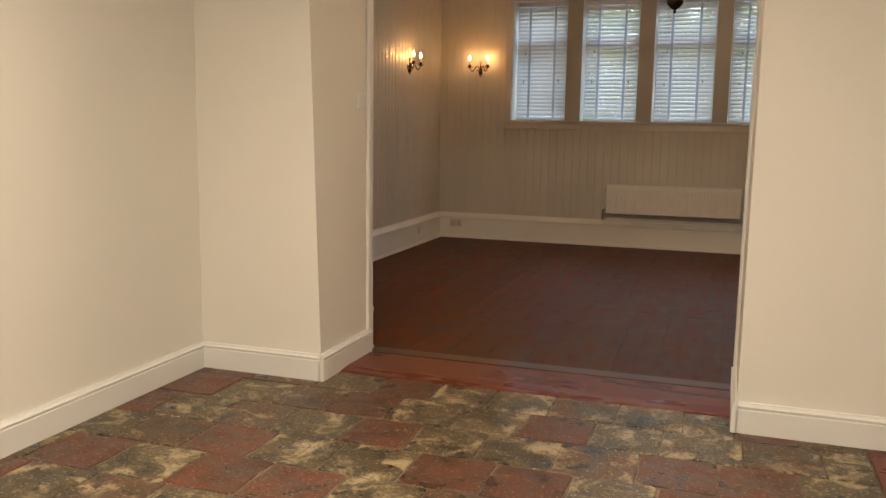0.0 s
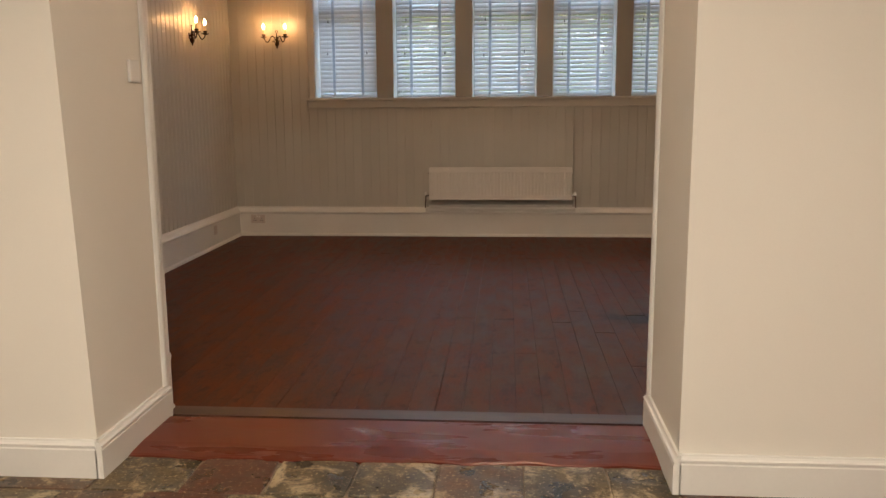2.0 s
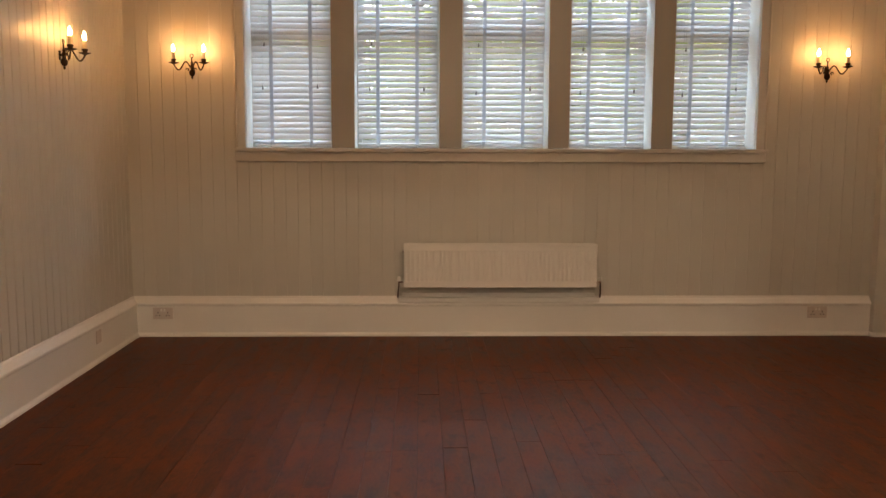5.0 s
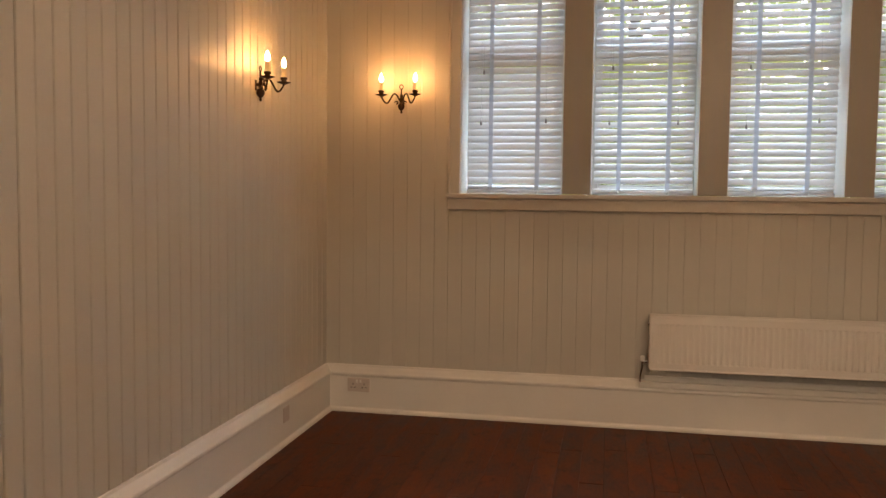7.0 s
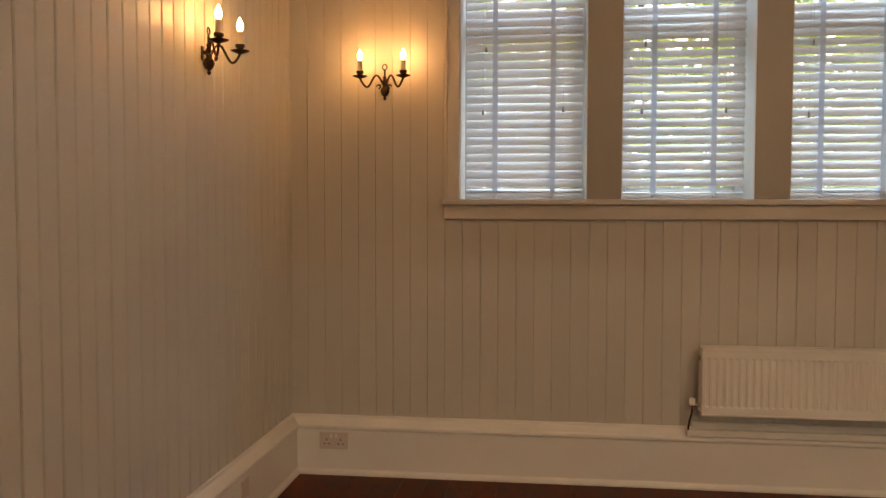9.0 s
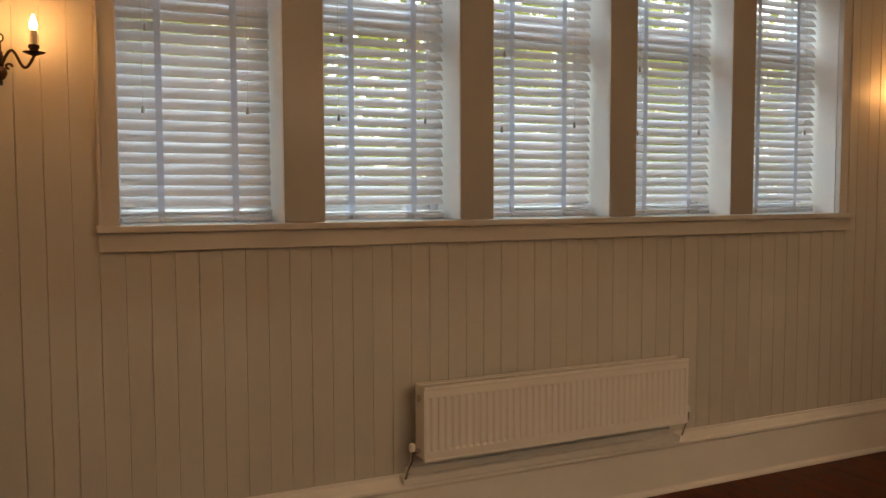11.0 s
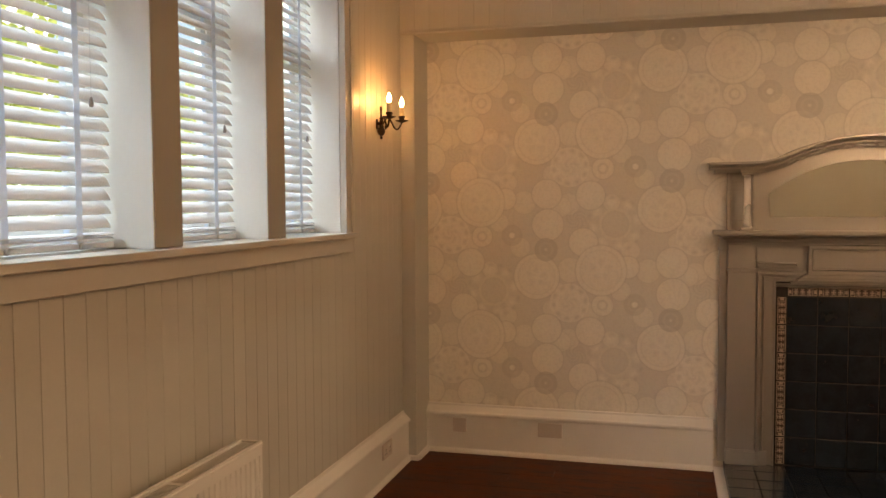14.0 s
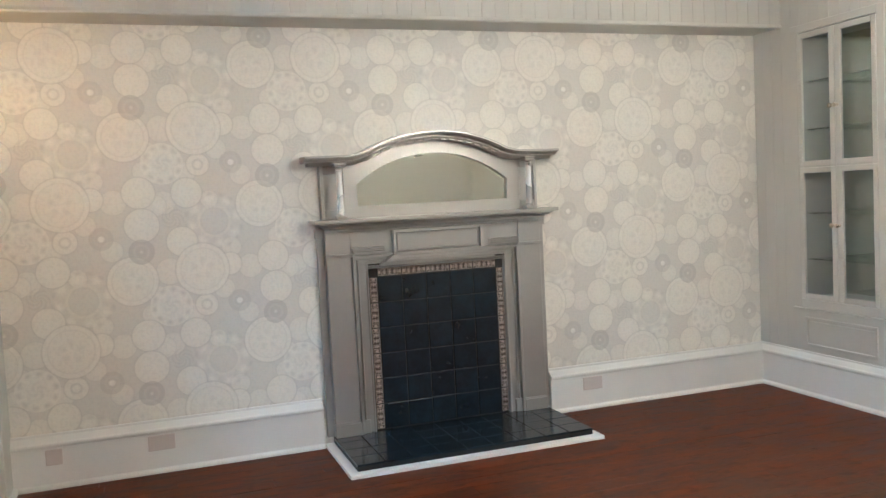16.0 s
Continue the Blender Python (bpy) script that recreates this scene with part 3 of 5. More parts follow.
# beads and linings of the opening
BEAD = [(-0.002, 0), (0.004, 0.0), (0.013, 0.008), (0.016, 0.020), (0.013, 0.034), (0.006, 0.044), (-0.002, 0.046)]


def upright(profile, x, y, z0, z1, sx):
    bm = bmesh.new()
    ends = [[bm.verts.new((x + sx * d, y + h, z)) for d, h in profile] for z in (z0, z1)]
    k = len(profile)
    for i in range(k):
        bm.faces.new((ends[0][i], ends[0][(i + 1) % k], ends[1][(i + 1) % k], ends[1][i]))
    bm.faces.new(ends[0])
    bm.faces.new(ends[1])
    bmesh.ops.recalc_face_normals(bm, faces=bm.faces)
    return bm


structure("trim", upright(BEAD, OX0, YS - 0.068, 0.140, OTOP, 1), M_TRIM, "white moulded edge of the opening")
structure("trim", upright(BEAD, OX1, YS - 0.068, 0.140, OTOP, -1), M_TRIM, "white moulded edge of the opening")
structure("trim", boxes((OX0 - 0.11, OX0 + 0.006, YS - 0.012, YS + 0.012, 0, OTOP + 0.1), bevel=0.003), M_TRIM, "white flat architrave of the opening")
structure("trim", boxes((OX1 - 0.006, OX1 + 0.11, YS - 0.012, YS + 0.012, 0, OTOP + 0.1), bevel=0.003), M_TRIM, "white flat architrave of the opening")
structure("trim", boxes((OX0 + 0.006, OX1 - 0.006, YS - 0.012, YS + 0.012, OTOP - 0.006, OTOP + 0.1), bevel=0.003), M_TRIM, "white flat architrave of the opening")
structure("trim", run([(-0.002, -0.002), (0.012, -0.002), (0.016, 0.006), (0.012, 0.014), (0.008, 0.024), (-0.002, 0.026)], (XE, YS, LINT), (XE, YN, LINT), (-1, 0)), M_WALL, "thin greige bead along the beam")

# ---------- windows ----------
lights_x = [WX0] + [v for m in MULL for v in m] + [WX1]
LIGHTS = [(lights_x[i], lights_x[i + 1]) for i in range(0, 10, 2)]
surround = structure("window_surround", boxes((WX0 - 0.073, WX0 + 0.001, YN - 0.022, YN + 0.012, WZ0 - 0.02, WZ1 + 0.075), (WX1 - 0.001, WX1 + 0.073, YN - 0.022, YN + 0.012, WZ0 - 0.02, WZ1 + 0.075), bevel=0.003), M_SILL, "cream painted window architrave, long sill and square mullions")
part("architrave_head", boxes((WX0 + 0.001, WX1 - 0.001, YN - 0.022, YN + 0.012, WZ1, WZ1 + 0.075), bevel=0.003), M_SILL, surround)
for xx, s in ((WX0 - 0.066, 1), (WX1 + 0.066, -1)):
    part("outer_bead", boxes((xx - 0.008, xx + 0.008, YN - 0.030, YN - 0.020, WZ0, WZ1 + 0.07), bevel=0.003), M_SILL, surround)
part("sill", boxes((WX0 - 0.082, WX1 + 0.082, YN - 0.052, YN + 0.012, WZ0 - 0.026, WZ0), (WX0 + 0.001, WX1 - 0.001, YN + 0.010, YN + 0.30, WZ0 - 0.028, WZ0 - 0.001), bevel=0.004), M_SILL, surround)
part("apron", boxes((WX0 - 0.075, WX1 + 0.075, YN - 0.024, YN + 0.0, WZ0 - 0.098, WZ0 - 0.026), bevel=0.003), M_SILL, surround)
# fronts face away from the window; their shade is in the darker base colour
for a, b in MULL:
    part("mullion", boxes((a, b, YN + 0.004, YN + 0.30, WZ0 + 0.001, WZ1), bevel=0.003), M_MULL_SHADED, surround, "greige mullion face, its shade from the window put into the colour")
# white facings added to the sides to carry the daylight falling on them
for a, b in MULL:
    part("mullion_lining", boxes((a - 0.003, a, YN + 0.008, YN + 0.298, WZ0 + 0.001, WZ1 - 0.004), (b, b + 0.003, YN + 0.008, YN + 0.298, WZ0 + 0.001, WZ1 - 0.004)), M_TRIM, surround, "thin added white facing for the window-lit side of the mullion")
part("reveal_lining", boxes((WX0 - 0.001, WX0 + 0.004, YN + 0.012, YN + 0.30, WZ0, WZ1), (WX1 - 0.004, WX1 + 0.001, YN + 0.012, YN + 0.30, WZ0, WZ1), (WX0, WX1, YN + 0.012, YN + 0.30, WZ1 - 0.004, WZ1 + 0.001)), M_TRIM, surround)
YG = YN + 0.27
for i, (a, b) in enumerate(LIGHTS):
    win = structure("window_%d" % (i + 1), boxes((a + 0.004, a + 0.042, YG - 0.03, YG + 0.03, WZ0, WZ1 - 0.004), (b - 0.042, b - 0.004, YG - 0.03, YG + 0.03, WZ0, WZ1 - 0.004), (a + 0.042, b - 0.042, YG - 0.03, YG + 0.03, WZ0, WZ0 + 0.05), (a + 0.042, b - 0.042, YG - 0.03, YG + 0.03, WZ1 - 0.05, WZ1 - 0.004), bevel=0.003), M_TRIM, "white painted two-part window behind a slatted blind")
    part("transom", boxes((a + 0.042, b - 0.042, YG - 0.035, YG + 0.035, 2.235, 2.325), bevel=0.004), M_TRIM, win)
    for z0, z1 in ((WZ0 + 0.05, 2.235), (2.325, WZ1 - 0.05)):
        p = part("pane", boxes((a + 0.040, b - 0.040, YG + 0.001, YG + 0.006, z0 - 0.004, z1 + 0.004)), M_GLASS, win)
        p.visible_shadow = False
        part("glazing_bar", boxes((a + 0.042, b - 0.042, YG - 0.024, YG - 0.004, z0, z0 + 0.014), (a + 0.042, b - 0.042, YG - 0.024, YG - 0.004, z1 - 0.014, z1), (a + 0.042, a + 0.056, YG - 0.024, YG - 0.004, z0, z1), (b - 0.056, b - 0.042, YG - 0.024, YG - 0.004, z0, z1)), M_TRIM, win)


# ---------- blinds ----------
def slat_mesh(w, depth=0.050, t=0.003, crown=0.004, seg=6):
    bm = bmesh.new()
    rows = []
    for k in range(seg + 1):
        u = k / seg * 2 - 1
        zc = crown * (1 - u * u)
        rows.append([bm.verts.new((x, u * depth / 2, zc + dz)) for x in (-w / 2, w / 2) for dz in (-t / 2, t / 2)])
    for a, b in zip(rows, rows[1:]):
        bm.faces.new((a[1], a[3], b[3], b[1]))
        bm.faces.new((a[0], b[0], b[2], a[2]))
        bm.faces.new((a[0], a[1], b[1], b[0]))
        bm.faces.new((a[3], a[2], b[2], b[3]))
    bm.faces.new((rows[0][0], rows[0][2], rows[0][3], rows[0][1]))
    bm.faces.new((rows[-1][0], rows[-1][1], rows[-1][3], rows[-1][2]))
    return bm


YB = YN + 0.165
TILT_SLAT = radians(51)
for i, (a, b) in enumerate(LIGHTS):
    c, w = (a + b) / 2, b - a - 0.036
    blind = empty("venetian_blind", (c, YB, WZ0), "white wooden venetian blind, slats tilted half open, in a window light", "blind", "blinds in the five window lights")
    sub("head_rail", boxes((c - w / 2, c + w / 2, YB - 0.03, YB + 0.03, WZ1 - 0.052, WZ1 - 0.006), bevel=0.002), M_SLAT, blind)
    sub("bottom_rail", boxes((c - w / 2, c + w / 2, YB - 0.026, YB + 0.026, WZ0 + 0.006, WZ0 + 0.024), bevel=0.003), M_SLAT, blind)
    me = None
    rnd = random.Random(40 + i)
    zs = [WZ0 + 0.036, WZ0 + 0.048] if i != 1 else [WZ0 + 0.034]
    z = WZ0 + 0.086
    while z < WZ1 - 0.075:
        zs.append(z)
        z += 0.0425
    for k, z in enumerate(zs):
        if me is None:
            first = part("slat", slat_mesh(w), M_SLAT, None, smooth=False)
            me, ob = first.data, first
        else:
            ob = new("slat", me)
        ob.parent = blind
        ang = TILT_SLAT * (0.1 if z < WZ0 + 0.06 else 1) + radians(rnd.uniform(-1.0, 1.0)) + radians(7 if i == 0 else (-2 if i in (1, 3) else 0))
        ob.matrix_basis = pose(rnd.uniform(-0.0015, 0.0015), 0, z - WZ0, math.degrees(ang), 0, 0) @ pose(0, 0, 0, 0, rnd.uniform(-0.15, 0.15), 0)
    for tx in (-0.145, 0.145):
        for yy, nm in ((-0.0235, "ladder_tape"), (0.0235, "ladder_tape")):
            bm = bmesh.new()
            n, zt, zb = 54, WZ1 - 0.052, WZ0 + 0.01
            vs = []
            for k in range(n + 1):
                zz = zb + (zt - zb) * k / n
                wob = 0.0012 * math.sin(zz / 0.0425 * 2 * math.pi)
                vs.append([bm.verts.new((c + tx + s * 0.0125, YB + yy + wob + q, zz)) for s in (-1, 1) for q in (-0.0005, 0.0005)])
            for p, q in zip(vs, vs[1:]):
                for f in ((0, 2, 2, 0), (3, 1, 1, 3), (1, 0, 0, 1), (2, 3, 3, 2)):
                    bm.faces.new((p[f[0]], p[f[1]], q[f[2]], q[f[3]]))
            sub(nm, bm, M_TAPE, blind)
        bm = lathe([(0.009, 0), (0.011, 0.004), (0.009, 0.009), (0.004, 0.011)], 10)
        bmesh.ops.transform(bm, verts=bm.verts, matrix=pose(c + tx, YB - 0.026, WZ0 + 0.015, 90, 0, 0))
        sub("tape_button", bm, M_SLAT, blind)
    for cx, zt in ((-0.205, 1.84), (0.197, 1.845), (-0.19, 2.17)):
        zt += rnd.uniform(-0.012, 0.012) - 0.02 * i * (cx < 0) * 0.4
        sub("cord", tube([(c + cx, YB - 0.034, WZ1 - 0.05), (c + cx, YB - 0.034, zt)], 0.0009, 5), M_CORD, blind)
        sub("tassel", lathe([(0.002, 0), (0.0065, 0.002), (0.0075, 0.010), (0.005, 0.024), (0.002, 0.030)], 10, (c + cx, YB - 0.034, zt - 0.03)), M_TASSEL, blind, "grey bell-shaped cord tassel", True)


# ---------- radiator ----------
def flute_mesh(x0, x1, z0, z1, y, n=42, depth=0.0040):
    """A pressed steel face: n shallow channels that stop short of the flat margins."""
    bm = bmesh.new()
    xs = [x0, x0 + 0.008]
    pitch = (x1 - x0 - 0.016) / n
    prof = [(0.10, 0), (0.24, 1), (0.62, 1), (0.76, 0)]
    cols = [(x0, 0), (x0 + 0.008, 0)]
    for k in range(n):
        for u, d in prof:
            cols.append((x0 + 0.008 + (k + u) * pitch, d))
    cols += [(x1 - 0.008, 0), (x1, 0)]
    rows = [(z0, 0), (z0 + 0.034, 0), (z0 + 0.043, 1), (z1 - 0.045, 1), (z1 - 0.038, 0), (z1, 0)]
    grid = [[bm.verts.new((x, y + depth * d * e, z)) for x, d in cols] for z, e in rows]
    for a, b in zip(grid, grid[1:]):
        for i in range(len(cols) - 1):
            bm.faces.new((a[i], a[i + 1], b[i + 1], b[i]))
    back = [bm.verts.new(p) for p in ((x0, y + 0.012, z0), (x1, y + 0.012, z0), (x1, y + 0.012, z1), (x0, y + 0.012, z1))]
    bm.faces.new((back[3], back[2], back[1], back[0]))
    return bm


RX0, RX1, RZ0, RZ1, RY = -1.203, 0.197, 0.392, 0.700, 9.112
rad = empty("radiator", ((RX0 + RX1) / 2, RY + 0.05, RZ0), "long low white double-panel radiator under the window", "radiator")
sub("front_panel", flute_mesh(RX0, RX1, RZ0, RZ1 - 0.004, RY), M_RAD, rad)
sub("panel_rim", boxes((RX0 - 0.001, RX1 + 0.001, RY - 0.003, RY + 0.014, RZ0 - 0.006, RZ0 + 0.005), (RX0 - 0.001, RX1 + 0.001, RY - 0.003, RY + 0.014, RZ1 - 0.012, RZ1 - 0.001), bevel=0.002), M_RAD, rad)
sub("back_panel", boxes((RX0, RX1, RY + 0.078, RY + 0.090, RZ0, RZ1 - 0.004), bevel=0.002), M_RAD, rad)
# the last box is a black filler painting the shade below the top grille
sub("convector", boxes(*[(RX0 + 0.02 + k * 0.034, RX0 + 0.022 + k * 0.034, RY + 0.016, RY + 0.076, RZ0 + 0.03, RZ1 - 0.05) for k in range(41)], (RX0 + 0.004, RX1 - 0.004, RY + 0.013, RY + 0.077, RZ1 - 0.046, RZ1 - 0.016)), M_DARK, rad, "dark folded convector fins and a solid dark block for the shade under the grille")
for xx in (RX0 - 0.003, RX1 - 0.001):
    sp = sub("side_panel", boxes((xx, xx + 0.004, RY + 0.002, RY + 0.090, RZ0 + 0.005, RZ1 + 0.001), bevel=0.0015), M_RAD, rad)
bars = [(RX0, RX1, RY + 0.001, RY + 0.011, RZ1 - 0.002, RZ1 + 0.004), (RX0, RX1, RY + 0.080, RY + 0.091, RZ1 - 0.002, RZ1 + 0.004)]
for k in range(140):
    x = RX0 + 0.006 + k * 0.01
    wide = k in (46, 47, 93, 94)
    bars.append((x, x + (0.0095 if wide else 0.0032), RY + 0.011, RY + 0.080, RZ1 - 0.009, RZ1 - 0.006))
sub("top_grille", boxes(*bars), M_RAD, rad)
for side, xx in ((-1, RX0), (1, RX1)):
    plug = tube([(xx - side * 0.002, RY + 0.045, RZ1 - 0.05), (xx + side * 0.012, RY + 0.045, RZ1 - 0.05)], 0.013, 12)
    sub("end_plug", plug, M_CHROME if side < 0 else M_RAD, rad, "metal bleed plug", True)
    vx = xx + side * 0.038
    v = sub("valve", tube([(xx, RY + 0.045, RZ0 + 0.034), (xx + side * 0.02, RY + 0.045, RZ0 + 0.034), (vx, RY + 0.045, RZ0 + 0.034)], [0.009, 0.012, 0.012], 12), M_CHROME, rad, "chrome radiator valve", True)
    sub("valve_cap", lathe([(0.012, 0), (0.014, 0.004), (0.0135, 0.026), (0.010, 0.032)], 14, (vx, RY + 0.045, RZ0 + 0.036)), M_RAD, rad, "white plastic valve cap", True)
    sub("pipe_tail", tube([(vx, RY + 0.045, RZ0 + 0.036), (vx + side * 0.001, RY + 0.045, RZ0), (vx + side * 0.008, RY + 0.075, RZ0 - 0.05), (vx + side * 0.010, RY + 0.095, RZ0 - 0.095)], 0.006, 8), M_CHROME, rad, "bare metal pipe tail", True)
for xx in (RX0 + 0.17, RX1 - 0.17):
    sub("bracket", boxes((xx, xx + 0.03, RY + 0.091, YN + 0.001, RZ0 + 0.04, RZ1 - 0.05)), M_RAD, rad)
structure("trim", boxes((RX0 - 0.05, RX1 + 0.05, YN - 0.060, YN - 0.004, 0.262, 0.292), (RX0 - 0.02, RX1 + 0.02, YN - 0.026, YN - 0.002, 0.292, 0.322), bevel=0.004), M_TRIM, "white batten boxing the pipes on the skirting")


# ---------- sockets and switch ----------
def plate(name, label, w, holes, at, face, category="socket", rockers=()):
    """A wall plate; built facing -y, then turned about z."""
    e = empty(name, at, label, category)
    e.rotation_euler = (0, 0, radians(face))
    bm = boxes((-w / 2, w / 2, -0.010, 0.003, -0.043, 0.043), bevel=0.0028)
    part("face_plate", bm, M_TRIM if category == "switch" else M_PLASTIC, e).matrix_parent_inverse = Matrix()
    for x, z, hw, hh in holes:
        part("slot", boxes((x - hw, x + hw, -0.0108, -0.0095, z - hh, z + hh)), M_DARK, e).matrix_parent_inverse = Matrix()
    for x, z, hw, hh in rockers:
        bm = boxes((x - hw, x + hw, -0.0135, -0.009, z - hh, z + hh), bevel=0.0015)
        part("rocker", bm, M_TRIM, e).matrix_parent_inverse = Matrix()
    return e


def pins(x):
    return [(x, 0.006, 0.0026, 0.006), (x - 0.011, -0.016, 0.005, 0.0028), (x + 0.011, -0.016, 0.005, 0.0028)]


DOUBLE = pins(-0.036) + pins(0.036)
DR = [(-0.012, 0.024, 0.006, 0.010), (0.012, 0.024, 0.006, 0.010)]
PY = YN - 0.035
for at, face in (((-2.983, PY, 0.174), 0), ((1.90, PY, 0.178), 0), ((XR - 0.055, 8.428, 0.172), 90), ((XR - 0.055, 5.662, 0.172), 90)):
    plate("double_socket", "white double power socket set in the deep skirting", 0.146, DOUBLE, at, face, rockers=DR)
plate("aerial_socket", "white single outlet with a dark centre hole in the skirting", 0.086, [(0, -0.002, 0.006, 0.005)], (XR - 0.055, 8.985, 0.172), 90)
plate("single_socket", "white single power socket in the skirting of the boarded wall", 0.086, pins(0.0), (XW + 0.035, 8.50, 0.165), -90 + 180 + 180, rockers=[(0.022, 0.024, 0.006, 0.011)])
plate("double_socket", "white double power socket low on the cream hall wall", 0.146, DOUBLE, (HX0, 2.165, 0.365), 270, rockers=DR)
plate("light_switch", "white two-gang light switch at the edge of the opening", 0.086, [], (OX0, 4.083, 1.447), 270, "switch", rockers=[(-0.016, 0, 0.008, 0.016), (0.016, 0, 0.008, 0.016)])


# ---------- wall lights ----------
def flame_bulb(parent, at):
    sub("bulb", lathe([(0.006, 0), (0.010, 0.007), (0.0130, 0.018), (0.0112, 0.030), (0.006, 0.043), (0.002, 0.053)], 14, at), M_BULB, parent, "lit warm candle-shaped bulb", True)


def candle(parent, x, y, z):
    c = sub("candle_cup", lathe([(0.004, -0.012), (0.012, -0.008), (0.034, 0.000), (0.037, 0.003), (0.014, 0.005), (0.013, 0.012), (0.018, 0.016), (0.018, 0.026), (0.012, 0.028)], 16, (x, y, z)), M_BRASS, parent, "", True)
    sub("candle_sleeve", lathe([(0.0125, 0), (0.0125, 0.048), (0.010, 0.050)], 14, (x, y, z + 0.026)), M_CANDLE, parent, "ivory candle sleeve", True)
    flame_bulb(parent, (x, y, z + 0.076))


def s_arm(root, end, drop, seg=14):
    """The swan-neck of a Dutch lamp arm, from the body up, over, down and up to the cup."""
    pts = []
    dx, dy, dz = (end[0] - root[0], end[1] - root[1], end[2] - root[2])
    for k in range(seg + 1):
        u = k / seg
        h = math.sin(u * math.pi * 2.0) * drop * (1.0 - 0.15 * u) + dz * u
        pts.append((root[0] + dx * (u + 0.02 * math.sin(u * 6.28)), root[1] + dy * u, root[2] + h))
    return pts


def wall_light(name, label, at, face):
    """Two-armed Dutch brass wall light, drawn facing -y and turned about z by face; at: its lowest point on the wall."""
    e = empty(name, at, label, "wall light", "wall lights of the boarded room")
    before = set(scene.collection.objects)
    e.location = (0, 0, 0)
    sub("backplate", lathe([(0.001, 0.0), (0.006, 0.004), (0.008, 0.012), (0.004, 0.017), (0.015, 0.026), (0.022, 0.042), (0.019, 0.056), (0.009, 0.068), (0.012, 0.074), (0.008, 0.080), (0.011, 0.094), (0.007, 0.104), (0.010, 0.112), (0.005, 0.120), (0.005, 0.150)], 16, (0, -0.028, 0)), M_BRASS, e, "", True)
    sub("wall_plate", boxes((-0.010, 0.010, -0.008, 0.0, 0.055, 0.110), bevel=0.003), M_BRASS, e)
    sub("stem", tube([(0, 0, 0.085), (0, -0.03, 0.085)], 0.008, 10), M_BRASS, e, "", True)
    ring = [(0.0115 * math.cos(t), -0.028, 0.163 + 0.0135 * math.sin(t)) for t in [2 * math.pi * k / 16 for k in range(17)]]
    sub("ring", tube(ring, 0.003, 7), M_BRASS, e, "", True)
    for s in (-1, 1):
        pts = s_arm((s * 0.008, -0.034, 0.078), (s * 0.106, -0.110, 0.096), 0.038)
        sub("arm", tube(pts, 0.0050, 8), M_BRASS, e, "", True)
        curl = [(s * (0.026 + 0.012 * math.cos(t) * (1 - t / 9)), -0.045, 0.064 + 0.012 * math.sin(t) * (1 - t / 9)) for t in [k * 0.5 for k in range(11)]]
        sub("scroll", tube(curl, 0.0042, 6), M_BRASS, e, "", True)
        candle(e, s * 0.106, -0.110, 0.106)
    e.location, e.rotation_euler = at, (0, 0, radians(face))
    return e


WALL_LIGHTS = [((-2.721, YN, 1.877), 0), ((1.881, YN, 1.877), 0), ((XW, 8.185, 1.840), 90)]
for at, face in WALL_LIGHTS:
    e = wall_light("wall_light", "dark brass two-armed candle wall light, lit, on the boarded wall", at, face)
    for s in (-1, 1):
        p = pose(*at, 0, 0, face) @ Vector((s * 0.106, -0.110, 0.21))
        lamp = new("bulb_glow", bpy.data.lights.new("bulb_glow", "POINT"))
        lamp.data.energy, lamp.data.color, lamp.data.shadow_soft_size = LAMP_W, (1, 0.41, 0.11), 0.018
        lamp.location = p

# ---------- chandelier ----------
CHX, CHY, CHZ = -0.364, 5.90, 2.105
CH_AT = (CHX, CHY, CHZ)
ch = empty("chandelier", CH_AT, "dark brass Dutch chandelier with candle bulbs hanging in the room", "chandelier")
sub("body", lathe([(0.001, 0), (0.008, 0.004), (0.012, 0.014), (0.006, 0.022), (0.030, 0.036), (0.052, 0.060), (0.056, 0.085), (0.044, 0.112), (0.018, 0.130), (0.014, 0.160), (0.028, 0.178), (0.026, 0.200), (0.010, 0.215), (0.010, 0.300), (0.022, 0.320), (0.018, 0.340), (0.006, 0.350), (0.005, 0.420)], 24, CH_AT), M_BRASS, ch, "", True)
links = []
zt = CHZ + 0.41
while zt < CEIL - 0.05:
    t = [2 * math.pi * k / 10 for k in range(11)]
    flip = len(links) % 2
    links.append([(CHX + (0.008 * math.cos(a) if flip else 0), CHY + (0 if flip else 0.008 * math.cos(a)), zt + 0.014 * math.sin(a)) for a in t])
    zt += 0.022
bm = bmesh.new()
for p in links:
    tube(p, 0.002, 6, bm)
sub("chain", bm, M_BRASS, ch, "", True)
sub("ceiling_rose", lathe([(0.05, 0), (0.048, -0.01), (0.03, -0.025), (0.008, -0.035)][::-1], 20, (CHX, CHY, CEIL)), M_BRASS, ch, "", True)
for k in range(5):
    a = 2 * math.pi * k / 5 + 0.35
    ca, sa = math.cos(a), math.sin(a)
    pts = s_arm((CHX + ca * 0.02, CHY + sa * 0.02, CHZ + 0.185), (CHX + ca * 0.24, CHY + sa * 0.24, CHZ + 0.195), 0.062, 18)
    sub("arm", tube(pts, 0.0055, 8), M_BRASS, ch, "", True)
    candle(ch, CHX + ca * 0.24, CHY + sa * 0.24, CHZ + 0.205)
cl = new("chandelier_glow", bpy.data.lights.new("chandelier_glow", "POINT"))
cl.data.energy, cl.data.color, cl.data.shadow_soft_size = CHAND_W, (1, 0.67, 0.41), 0.12
cl.location = (CHX, CHY, CHZ + 0.32)

